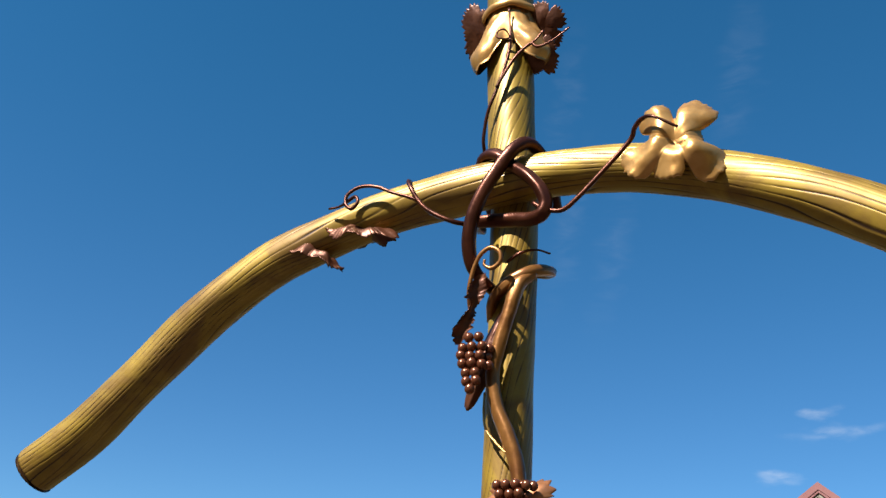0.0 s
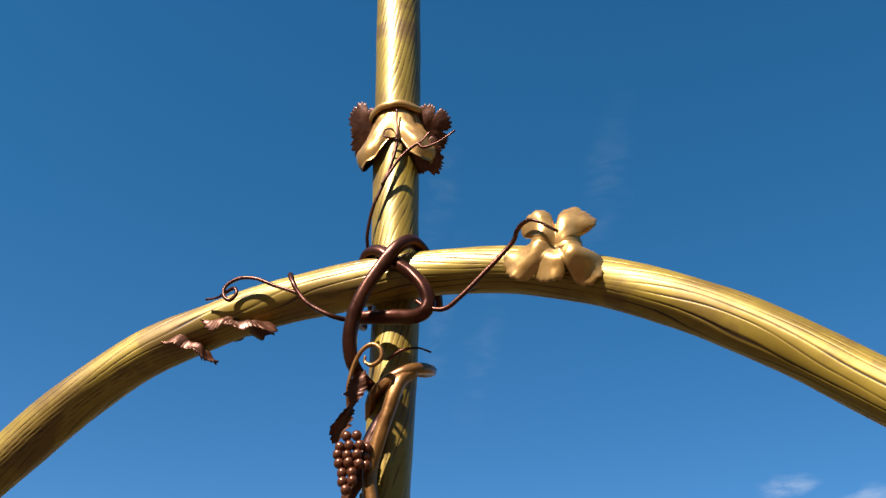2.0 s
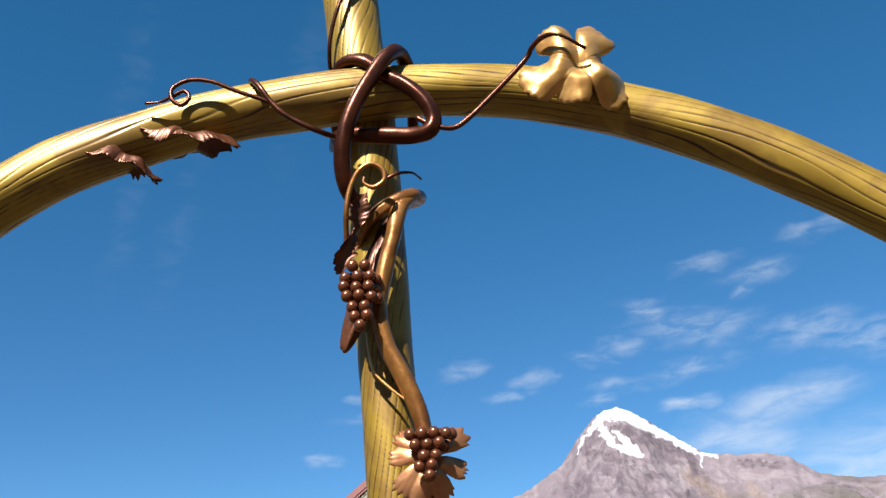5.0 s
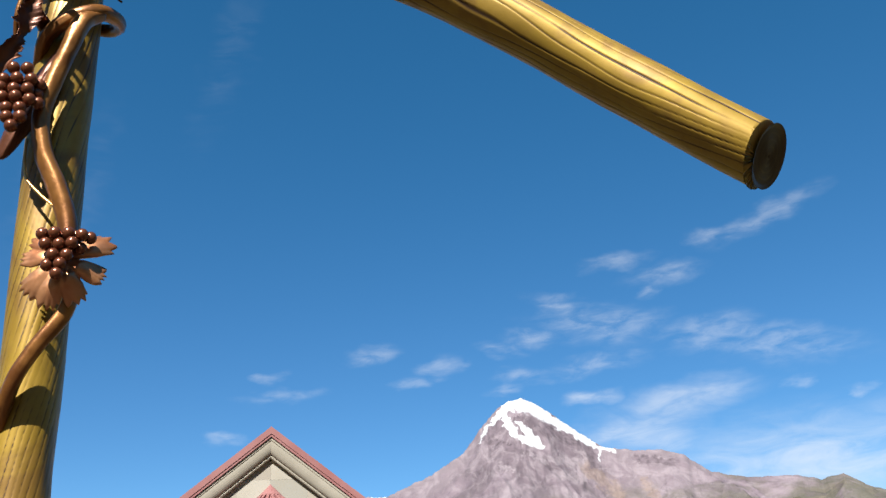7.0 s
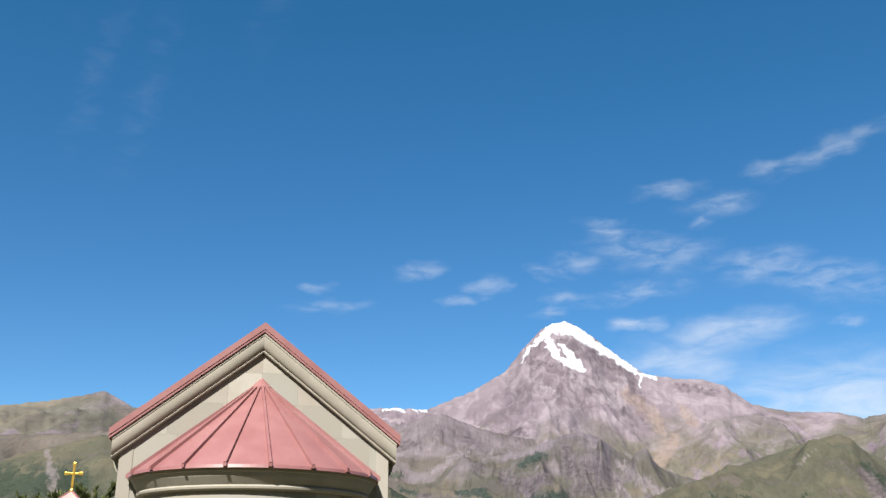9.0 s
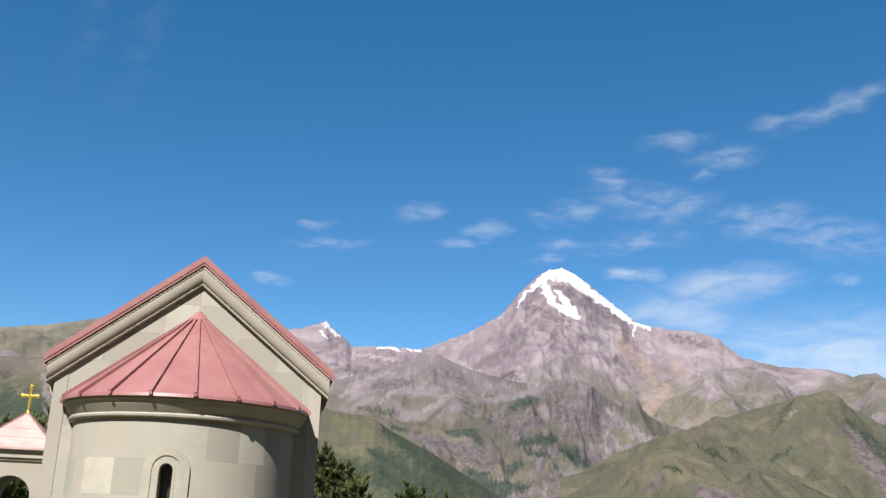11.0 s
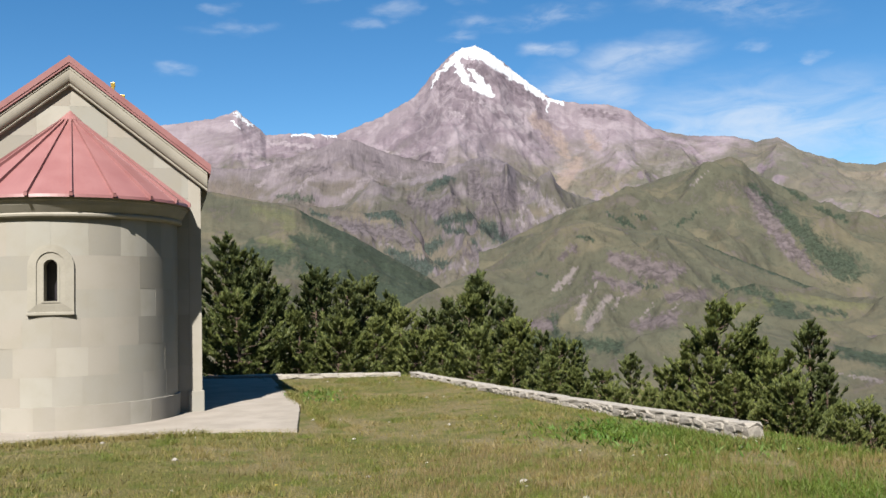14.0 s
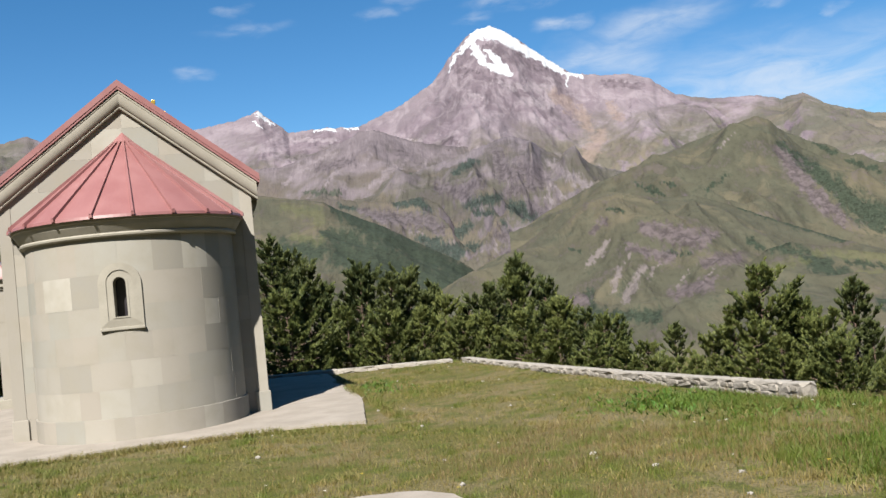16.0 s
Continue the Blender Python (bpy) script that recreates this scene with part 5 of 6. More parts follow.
tendril([(-0.020, 0.005, 3.197), (0.007, 0.003, 3.211), (0.033, 0.015, 3.219), (0.049, 0.045, 3.224)], 0.003)
tendril([(-0.053, 0.010, 2.951), (-0.051, 0.005, 2.915), (-0.045, 0.003, 2.884), (-0.022, -0.001, 2.856), (0.001, -0.005, 2.832), (0.018, -0.009, 2.795)], 0.0022, M_LEAF)


LOBES = ((90, 1.0), (24, 0.98), (156, 0.94), (-42, 0.80), (222, 0.84))


def vine_leaf(name, size, mat, centre, rot, seed, curl=0.3, teeth=0.09, label="", thick=0.0016, stretch=(1, 1), bulge=0.26, deep=0.40, lobes=LOBES, width=39, wave=0.05):
    """A cast vine leaf: five toothed lobes, each beaten into a blister, and a curled rim. It lies in its own x, z and bulges towards -y."""
    rings, around = 16, 200
    rnd = random.Random(int(seed * 10))
    lob = [(radians(a + rnd.uniform(-9, 9)), l * rnd.uniform(0.9, 1.08)) for a, l in lobes]
    verts, faces = [], []
    for layer in (0, 1):
        for i in range(rings + 1):
            t = i / rings
            for k in range(around):
                a = 2 * math.pi * k / around
                ca, sa = math.cos(a), math.sin(a)
                rim = deep
                for la, ll in lob:
                    d = abs(math.atan2(math.sin(a - la), math.cos(a - la))) / radians(width)
                    if d < 1:
                        rim = max(rim, deep + (ll - deep) * (1 - d ** 3.6) ** 0.5)
                tooth = abs(((a * 40 / (2 * math.pi) + 0.9 * noise.noise((3 * ca, 3 * sa, seed))) % 1.0) - 0.5) - 0.25
                reach = rim * t + teeth * tooth * (rim - 0.2) * t ** 8
                x, z = reach * ca, reach * sa
                # each lobe arches along its midrib, sinks towards the sinuses and rolls back at its tip
                y, hump = 0.0, 0.0
                for la, ll in lob:
                    along, cross = x * math.cos(la) + z * math.sin(la), z * math.cos(la) - x * math.sin(la)
                    if along > 0:
                        rise = min(1.0, along / (0.45 * ll))
                        hump = max(hump, rise * rise * (3 - 2 * rise) * math.exp(-(cross / 0.36) ** 2))
                y += 0.22 * (x * x + z * z) - bulge * hump
                y -= wave * noise.noise((x * 2.2, z * 2.2, seed + 2)) + 0.006 * noise.noise((x * 9, z * 9, seed))
                y += curl * t ** 3 * (0.75 + 0.9 * noise.noise((1.3 * ca, 1.3 * sa, seed + 1)))
                verts.append((size * x * stretch[0], size * y + layer * thick, size * z * stretch[1]))
    n = (rings + 1) * around
    for layer in (0, 1):
        for i in range(rings):
            for k in range(around):
                j = (k + 1) % around
                q = (layer * n + i * around + k, layer * n + i * around + j, layer * n + (i + 1) * around + j, layer * n + (i + 1) * around + k)
                faces.append(q if layer == 0 else q[::-1])
    for k in range(around):
        j = (k + 1) % around
        faces.append((rings * around + k, rings * around + j, n + rings * around + j, n + rings * around + k))
    ob = child(mesh_object(name, verts, faces, mat, True), vine_cross, label)
    ob.matrix_basis = pose(*centre, *rot)
    return ob


vine_leaf("vine_leaf", 0.096, M_LEAF, (0.306, -0.088, 3.340), (2, 4, 4), 3.0, 0.12, 0.12, label="broad gilded vine leaf", bulge=0.13, deep=0.48, width=30, wave=0.20,
          lobes=((126, 0.90), (68, 0.98), (-30, 1.04), (-98, 0.72), (196, 1.02)))
# brown leaves with shade in their colour, tilted down to catch less sun
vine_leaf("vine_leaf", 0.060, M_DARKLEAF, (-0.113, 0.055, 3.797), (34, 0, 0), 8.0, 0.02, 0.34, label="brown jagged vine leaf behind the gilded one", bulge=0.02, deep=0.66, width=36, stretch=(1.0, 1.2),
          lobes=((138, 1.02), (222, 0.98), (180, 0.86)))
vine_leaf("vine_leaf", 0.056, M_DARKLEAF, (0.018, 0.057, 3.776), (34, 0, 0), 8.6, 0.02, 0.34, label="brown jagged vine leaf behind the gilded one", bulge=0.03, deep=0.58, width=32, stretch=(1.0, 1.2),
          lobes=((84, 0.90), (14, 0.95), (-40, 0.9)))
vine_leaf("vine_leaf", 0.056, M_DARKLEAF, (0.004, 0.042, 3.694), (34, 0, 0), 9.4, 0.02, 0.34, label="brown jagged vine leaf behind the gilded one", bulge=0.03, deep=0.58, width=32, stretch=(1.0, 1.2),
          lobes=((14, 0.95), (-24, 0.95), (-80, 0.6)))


def wrapped_leaf():
    """A gilded leaf bent round the post: a rolled collar on top, a waist, and two lobes that flare out and curl under."""
    rows, cols, wall = 44, 120, 0.0018
    collar = [(0.012, -0.014), (0.0165, -0.009), (0.0175, -0.001), (0.013, 0.004), (0.007, 0.002), (0.004, -0.008)]
    verts, faces = [], []
    for layer in (0, 1):
        for k in range(cols + 1):
            deg = -112 + 250 * k / cols
            left = math.exp(-((deg + 52) / 42) ** 4)
            right = math.exp(-((deg - 66) / 36) ** 4)
            flare = 0.004 + 0.030 * left + 0.044 * right
            top = 3.822 + 0.004 * noise.noise((deg * 0.03, 1.0, 0))
            low = 3.728 - 0.056 * left - 0.058 * right - 0.006 * noise.noise((deg * 0.06, 4.0, 0))
            low += 0.0022 * abs((deg / 11) % 1.0 - 0.5)
            a = radians(deg)
            for i in range(rows + 1):
                s = i / rows
                if s < 0.22:
                    f = s / 0.22 * (len(collar) - 1)
                    j = min(int(f), len(collar) - 2)
                    f -= j
                    out, z = (collar[j][q] * (1 - f) + collar[j + 1][q] * f for q in (0, 1))
                    z += top
                else:
                    u = (s - 0.22) / 0.78
                    swell = u * u * (3 - 2 * u)
                    out = 0.004 + flare * (swell - 0.55 * max(0.0, (u - 0.74) / 0.26) ** 1.6)
                    out += flare * (0.30 * noise.noise((deg * 0.022, u * 2.2, 7.0)) * u + 0.10 * noise.noise((deg * 0.06, u * 5, 2.0)))
                    z = (top - 0.008) * (1 - u) + low * u
                r = 0.0505 + max(0.0025, out) - layer * wall
                verts.append((-0.053 + r * math.sin(a), 0.067 - r * math.cos(a), z))
    n = (cols + 1) * (rows + 1)
    for layer in (0, 1):
        for k in range(cols):
            for i in range(rows):
                q = (layer * n + k * (rows + 1) + i, layer * n + k * (rows + 1) + i + 1, layer * n + (k + 1) * (rows + 1) + i + 1, layer * n + (k + 1) * (rows + 1) + i)
                faces.append(q if layer == 0 else q[::-1])
    rim = [(k * (rows + 1) + i, (k + 1) * (rows + 1) + i) for k in range(cols) for i in (0, rows)]
    rim += [(k * (rows + 1) + i, k * (rows + 1) + i + 1) for i in range(rows) for k in (0, cols)]
    faces += [(p, q, n + q, n + p) for p, q in rim]
    return child(mesh_object("vine_leaf", verts, faces, M_LEAF, True), vine_cross, "gilded vine leaf bent round the post like a collar")


wrapped_leaf()
# under the arm and behind the grapes: shade again painted into the brown
vine_leaf("vine_leaf", 0.090, M_DARKLEAF, (-0.318, -0.034, 3.292), (-70, 12, -4), 5.0, 0.16, 0.30, label="brown vine leaf under the arm, darkened for its shade", bulge=0.08, stretch=(1.05, 0.6), deep=0.55, wave=0.22)
vine_leaf("vine_leaf", 0.066, M_DARKLEAF, (-0.412, -0.026, 3.256), (-72, 22, 4), 6.0, 0.16, 0.34, label="brown vine leaf under the arm, darkened for its shade", bulge=0.08, stretch=(1.0, 0.6), deep=0.55, wave=0.25)
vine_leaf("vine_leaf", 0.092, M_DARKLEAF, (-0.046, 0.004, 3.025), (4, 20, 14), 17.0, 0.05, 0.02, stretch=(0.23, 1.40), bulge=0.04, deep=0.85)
vine_leaf("vine_leaf", 0.061, M_COPPERLEAF, (0.019, -0.022, 2.750), (-6, 6, 0), 21.0, 0.10, 0.34, label="copper vine leaf with ragged lobes behind grapes", deep=0.20, bulge=0.14, width=24,
          lobes=((42, 1.08), (136, 0.92), (184, 0.92), (-12, 1.0), (-122, 0.98), (-62, 0.92), (-94, 1.12)))


def withered_leaf(ctrl, mat, seed, label):
    """A shrivelled hanging leaf: a thin curled ribbon with a torn rim. ctrl: rows of (x, y, z, half width, turn in degrees)."""
    rows, cols = 60, 10
    pts = spline(ctrl, rows)
    verts, faces = [], []
    for layer in (0, 1):
        for i, (x, y, z, w, turn) in enumerate(pts):
            a = radians(turn)
            side, out = Vector((math.cos(a), math.sin(a), 0.25)), Vector((math.sin(a), -math.cos(a), 0))
            for k in range(cols + 1):
                u = 2 * k / cols - 1
                tear = 1 + 0.5 * noise.noise((i * 0.35, 3 * math.copysign(1, u), seed)) * abs(u) + 0.25 * noise.noise((i * 1.1, u, seed + 5)) * abs(u)
                curl = w * (0.55 * u * u + 0.25 * noise.noise((i * 0.12, u, seed + 9)))
                verts.append(Vector((x, y, z)) + side * (w * u * tear) + out * (curl + layer * 0.0016))
    n = rows * (cols + 1)
    for layer in (0, 1):
        for i in range(rows - 1):
            for k in range(cols):
                q = [layer * n + i * (cols + 1) + k, layer * n + i * (cols + 1) + k + 1, layer * n + (i + 1) * (cols + 1) + k + 1, layer * n + (i + 1) * (cols + 1) + k]
                faces.append(tuple(q if layer else q[::-1]))
    for i in range(rows - 1):
        for k in (0, cols):
            q = (i * (cols + 1) + k, (i + 1) * (cols + 1) + k, n + (i + 1) * (cols + 1) + k, n + i * (cols + 1) + k)
            faces.append(q if k == 0 else q[::-1])
    return child(mesh_object("vine_leaf", verts, faces, mat, True), vine_cross, label)


withered_leaf([(-0.046, -0.046, 3.150, 0.006, 10), (-0.054, -0.046, 3.132, 0.013, 25), (-0.060, -0.046, 3.110, 0.017, 40), (-0.067, -0.046, 3.086, 0.009, 70), (-0.074, -0.044, 3.064, 0.014, 30), (-0.082, -0.041, 3.042, 0.015, 15), (-0.087, -0.038, 3.024, 0.005, 10)],
              M_DARKLEAF, 12.0, "shrivelled brown vine leaf hanging from a tendril")


def grape_bunch(centre, rows, r, seed, label):
    rnd = random.Random(seed)
    b = new("grape_bunch")
    child(b, vine_cross, label)
    b.matrix_basis = Matrix.Translation(centre)
    bm = bmesh.new()
    bmesh.ops.create_uvsphere(bm, u_segments=20, v_segments=12, radius=r)
    me = bpy.data.meshes.new("grape")
    bm.to_mesh(me)
    bm.free()
    me.materials.append(M_GRAPE)
    me.polygons.foreach_set("use_smooth", [True] * len(me.polygons))
    z = 0.0
    for n, shift in rows:
        for k in range(n):
            for back in (0, 1):
                if back and n < 3:
                    continue
                ob = new("grape", me)
                ob.parent = b
                x = (k - (n - 1) / 2) * r * 2.02 + shift * r
                y = -0.006 * math.cos(x / 0.03) + back * r * 1.5
                ob.matrix_basis = Matrix.LocRotScale((x + back * r, y + rnd.uniform(-.002, .002), z + rnd.uniform(-.0018, .0018)), None, (1, 1, 1.06))
        z -= r * 1.78
    return b


grape_bunch((-0.062, -0.034, 3.034), [(2, 0.4), (3, 0.1), (3, -0.2), (3, 0.2), (2, 0.0), (2, 0.3), (1, 0.1)], 0.0088, 3, "hanging bronze grape bunch")
grape_bunch((0.020, -0.043, 2.776), [(4, 0.2), (3, -0.1), (2, 0.2), (2, -0.6), (1, 0)], 0.0080, 6, "bronze grape bunch on a leaf")

# low stone step that carries the cross
def plinth_block():
    bm = box(-0.35, 0.35, -0.35, 0.35, 0.2, 0.62, 0.03)
    ob = part("cross_base", bm, M_MOULD, vine_cross, "dressed stone block")


plinth_block()

# ---- pines below the terrace ----
M_NEEDLE = needle_material("pine_needles", (0.030, 0.046, 0.018), (0.125, 0.142, 0.046))
M_NEEDLE_B = needle_material("young_pine_needles", (0.040, 0.058, 0.017), (0.165, 0.182, 0.052))


def pine(name, label, height, spread, seed, mat, bare=0.12):
    rnd = random.Random(seed)
    tree = thing(name, label, "tree", group="pines below the terrace")
    bend = (rnd.uniform(-.04, .04) * height, rnd.uniform(-.04, .04) * height)
    stem = [(bend[0] * t * t, bend[1] * t * t, height * t - 0.4, 0.12 * height / 9 * (1 - t) ** 0.8 + 0.012) for t in np.linspace(0, 1, 9)]
    v, f, g = sweep(spline(stem, 24), 8)
    verts, faces = [tuple(q) for q in v], [tuple(q) for q in f]
    nv, nf = [], []

    def tuft(at, way, size):
        # a brush of narrow needle blades round a shoot, all from one root
        a = way.orthogonal().normalized()
        b = way.cross(a)
        r0 = len(nv)
        nv.append(at - way * size * 0.25)
        for k in range(8):
            an = 2 * math.pi * (k + rnd.random() * 0.7) / 8
            out = (a * math.cos(an) + b * math.sin(an))
            tip = at + (way * rnd.uniform(0.5, 1.25) + out * rnd.uniform(0.25, 0.65)) * size
            side = way.cross(out).normalized() * size * 0.13
            mid = nv[r0].lerp(tip, 0.55)
            i = len(nv)
            nv.extend((mid + side, tip, mid - side))
            nf.append((r0, i, i + 1, i + 2))

    # uneven tiers of boughs, each ending in upturned, brushy shoots
    lean = [rnd.uniform(0.62, 1.25) for _ in range(8)]
    z = bare * height
    while z < height - 0.45:
        t = z / height
        full = (1 - t) ** 0.72 * (0.6 + 0.4 * min(1, (t - bare) * 4 + 0.2))
        whorl = spread * full * rnd.uniform(0.65, 1.2) + 0.18
        n_b = rnd.randint(4, 6)
        turn = rnd.uniform(0, 6.28)
        for k in range(n_b):
            zz = z + rnd.uniform(-0.22, 0.22)
            base = Vector((bend[0] * t * t, bend[1] * t * t, zz - 0.4))
            az = turn + k * 6.283 / n_b + rnd.uniform(-.45, .45)
            ln = whorl * rnd.uniform(0.5, 1.15) * lean[int(az / 6.2832 * 8) % 8]
            rise = 0.10 + 0.95 * t * t + rnd.uniform(-.14, .2)
            d = Vector((math.cos(az), math.sin(az), rise)).normalized()
            mid, tip = base + d * ln * 0.55 + Vector((0, 0, -0.09 * ln)), base + d * ln + Vector((0, 0, 0.16 * ln))
            pts = spline([(*base, 0.018 + ln * 0.012), (*mid, 0.014), (*tip, 0.005)], 6)
            lv, lf, lg = sweep(pts, 4)
            o = len(verts)
            verts.extend(tuple(q) for q in lv)
            faces.extend(tuple(i + o for i in q) for q in lf)
            side = d.cross(Vector((0, 0, 1))).normalized()
            # side shoots: short twigs off the bough, each a row of brushes that turns up at its end
            n = int(4 + ln * 6.0)
            for m in range(n):
                s = 0.30 + 0.70 * ((m + rnd.random()) / n) ** 0.7
                i = min(int(s * 5), 4)
                c = Vector(pts[i][:3]).lerp(Vector(pts[i + 1][:3]), s * 5 - i)
                u = rnd.choice((-1, 1)) * rnd.uniform(0.25, 1.0)
                way = (d * 0.75 + side * u * 0.9 + Vector((0, 0, rnd.uniform(-0.05, 0.35)))).normalized()
                reach = (0.20 + ln * 0.22 * (1.2 - s)) * rnd.uniform(0.6, 1.2)
                steps = max(2, int(reach / 0.11))
                for q in range(steps + 1):
                    w = q / steps
                    up = (way + Vector((0, 0, 0.25 + 0.65 * w))).normalized()
                    at = c + way * reach * w + Vector((rnd.uniform(-.04, .04), rnd.uniform(-.04, .04), 0.10 * reach * w * w + rnd.uniform(-.03, .05)))
                    tuft(at, up, rnd.uniform(0.12, 0.21) * (0.8 + 0.35 * w))
            for q in range(3):
                tuft(tip + Vector((rnd.uniform(-.06, .06), rnd.uniform(-.06, .06), rnd.uniform(-.03, .08))), (d + Vector((rnd.uniform(-.3, .3), rnd.uniform(-.3, .3), 0.8))).normalized(), rnd.uniform(0.18, 0.26))
        z += rnd.uniform(0.32, 0.58) * (1.1 - 0.4 * t)
    for k in range(9):
        tuft(Vector((bend[0] * (1 - k * 0.02), bend[1] * (1 - k * 0.02), height - 0.42 - k * 0.10)), Vector((rnd.uniform(-.35, .35), rnd.uniform(-.35, .35), 1)).normalized(), 0.20)
    child(mesh_object("trunk", verts, faces, M_TRUNK, True), tree)
    child(mesh_object("crown", nv, nf, mat), tree)
    return tree


PINE_LABELS = ("dark green pine with dense tufted branches", "bushy bright green young pine", "slender dark pine with upturned tips")
KINDS = [pine("pine_tree", PINE_LABELS[0], 9.0, 3.0, 11, M_NEEDLE), pine("pine_tree", PINE_LABELS[1], 7.0, 2.8, 12, M_NEEDLE_B, 0.06),
         pine("pine_tree", PINE_LABELS[0], 9.5, 2.7, 13, M_NEEDLE), pine("pine_tree", PINE_LABELS[2], 8.0, 1.9, 14, M_NEEDLE), pine("pine_tree", PINE_LABELS[1], 6.5, 2.6, 15, M_NEEDLE_B, 0.06)]
KIND_H = (9.0, 7.0, 9.5, 8.0, 6.5)
# azimuth, distance, elevation of the top, kind
PINES = [(-13.7, 33, 4.1, 0), (-12.4, 35, 3.4, 2), (-11.6, 34, 2.7, 0), (-16.5, 36, 4.0, 2), (-10.4, 37, 1.0, 3), (-8.5, 36, 2.2, 3), (-8.0, 39, 1.6, 0), (-6.7, 36, 1.4, 2), (-5.5, 37, 1.6, 0),
         (-4.3, 38, 0.5, 3), (-3.3, 37, -0.4, 1), (-1.8, 38, -0.5, 0), (-0.3, 36, 0.2, 2), (0.8, 40, 0.3, 1), (1.8, 44, 1.6, 3), (2.9, 39, 0.0, 0), (3.7, 38, -1.2, 1), (5.1, 37, -2.0, 0),
         (6.2, 36, -2.4, 1), (7.1, 38, -2.5, 2), (8.4, 36, -4.2, 4), (10.3, 40, -3.4, 3), (12.6, 38, -4.0, 4), (13.7, 37, -2.6, 1)]
PINES += [(15.4, 36, -0.4, 1), (16.8, 38, -1.7, 0), (14.7, 33, -3.6, 4), (17.5, 36, -2.5, 1), (18.7, 34, -3.4, 4), (20.2, 37, -1.7, 3), (21.2, 36, -4.0, 2), (23.2, 34, -6.0, 4), (16.2, 32, -4.6, 1), (19.4, 32, -4.8, 4),
          (-12.8, 31, 1.0, 4), (-9.4, 33, -0.4, 1), (-7.2, 32, -0.7, 4), (-4.8, 33, -0.9, 1), (-2.6, 32, -1.8, 4), (-0.9, 33, -1.6, 1), (1.4, 32, -1.5, 4), (3.4, 32, -2.4, 1), (5.6, 31, -3.6, 4), (7.2, 31, -4.2, 1)]
PINES += [(-27.5, 46, 5.3, 0), (-29.0, 44, 5.0, 2), (-31, 42, 4.6, 0), (-26.0, 48, 4.6, 3), (-24.4, 47, 5.6, 2), (25.2, 36, -4.6, 2), (27, 38, -4.0, 0), (9.4, 33, -5.2, 4), (11.4, 33, -5.4, 1), (21.8, 31, -6.2, 1)]


def plant_pines():
    rnd = random.Random(77)
    for az, dist, el, kind in PINES:
        a = radians(az)
        x, y = 0.8 + dist * math.sin(a), -1.5 + dist * math.cos(a)
        top = 1.95 + math.tan(radians(el)) * dist
        g = ground_z(x, y)
        s = max(0.45, min(1.9, (top - g) / (KIND_H[kind] - 0.35)))
        copy_thing(KINDS[kind], Matrix.LocRotScale((x, y, top - s * (KIND_H[kind] - 0.35)), Euler((0, 0, rnd.uniform(0, 6.28))), (1, 1, 1)) @ Matrix.Scale(s, 4))
    for k in KINDS:
        for o in (*k.children_recursive, k):
            bpy.data.objects.remove(o)


plant_pines()

# ---- grass, weeds, flowers and stones of the terrace ----
def on_apron(x, y):
    q = CHURCH.inverted() @ Vector((x, y, 0))
    return -4.3 < q.x < 3.95 and -2.95 < q.y < 9.0


def on_path(x, y):
    return -1.3 < x < 0.15 and y < 7.38 - 0.5 * abs(x + 0.75) ** 1.5


def bare(x, y):
    """Trodden patches where little grows."""
    return noise.noise((x * 0.8, y * 1.2, 31)) > 0.40 or math.hypot((x - 0.4) / 1.1, (y - 12.0) / 0.55) < 1 + 0.4 * noise.noise((x * 3, y * 3, 4))


def grow(name, label, count, place, blade, mat, seed, category="grass", bunch=1):
    rnd = random.Random(seed)
    verts, faces = [], []
    cx0 = cy0 = 0.0
    for k in range(count):
        if k % bunch == 0:
            cx0, cy0 = place(rnd)
        x, y = cx0, cy0
        if bunch > 1:
            x, y = x + rnd.gauss(0, 0.045), y + rnd.gauss(0, 0.045)
        if on_apron(x, y) or on_path(x, y) or brink(x, y) > 0.6 or (bare(x, y) and rnd.random() < 0.8):
            continue
        h, w, lean = blade(rnd)
        z = ground_z(x, y) - 0.01
        a = rnd.uniform(0, 6.28)
        cx, cy = math.cos(a), math.sin(a)
        b = rnd.uniform(0, 6.28)
        lx, ly = math.cos(b) * lean * h, math.sin(b) * lean * h
        i = len(verts)
        verts.extend(((x - cx * w, y - cy * w, z), (x + cx * w, y + cy * w, z), (x + cx * w * 0.6 + lx * 0.4, y + cy * w * 0.6 + ly * 0.4, z + h * 0.6),
                      (x - cx * w * 0.6 + lx * 0.4, y - cy * w * 0.6 + ly * 0.4, z + h * 0.6), (x + lx, y + ly, z + h)))
        faces.extend(((i, i + 1, i + 2, i + 3), (i + 3, i + 2, i + 4)))
    ob = mesh_object(name, verts, faces, mat)
    tagged(ob, label, category, kind="stuff")
    return ob


def wide(rnd):
    # denser towards the camera's side
    y = 5.5 + 18.6 * rnd.random() ** 1.3
    return rnd.uniform(-9.5, 8.5 if y < 14 else 6.0), y


def clumped(rnd):
    while True:
        x, y = wide(rnd)
        if noise.noise((x * 0.55, y * 0.55, 2)) + 0.5 * noise.noise((x * 1.7, y * 1.7, 6)) > rnd.uniform(-0.25, 0.45):
            return x, y


def right_strip(rnd):
    # the unmown strip by the end of the wall
    while True:
        x, y = rnd.uniform(2.0, 11.0), rnd.uniform(5.5, 12.6)
        if x > 2.6 + 0.35 * abs(y - 8.5) + 0.8 * noise.noise((y, x, 1)):
            return x, y


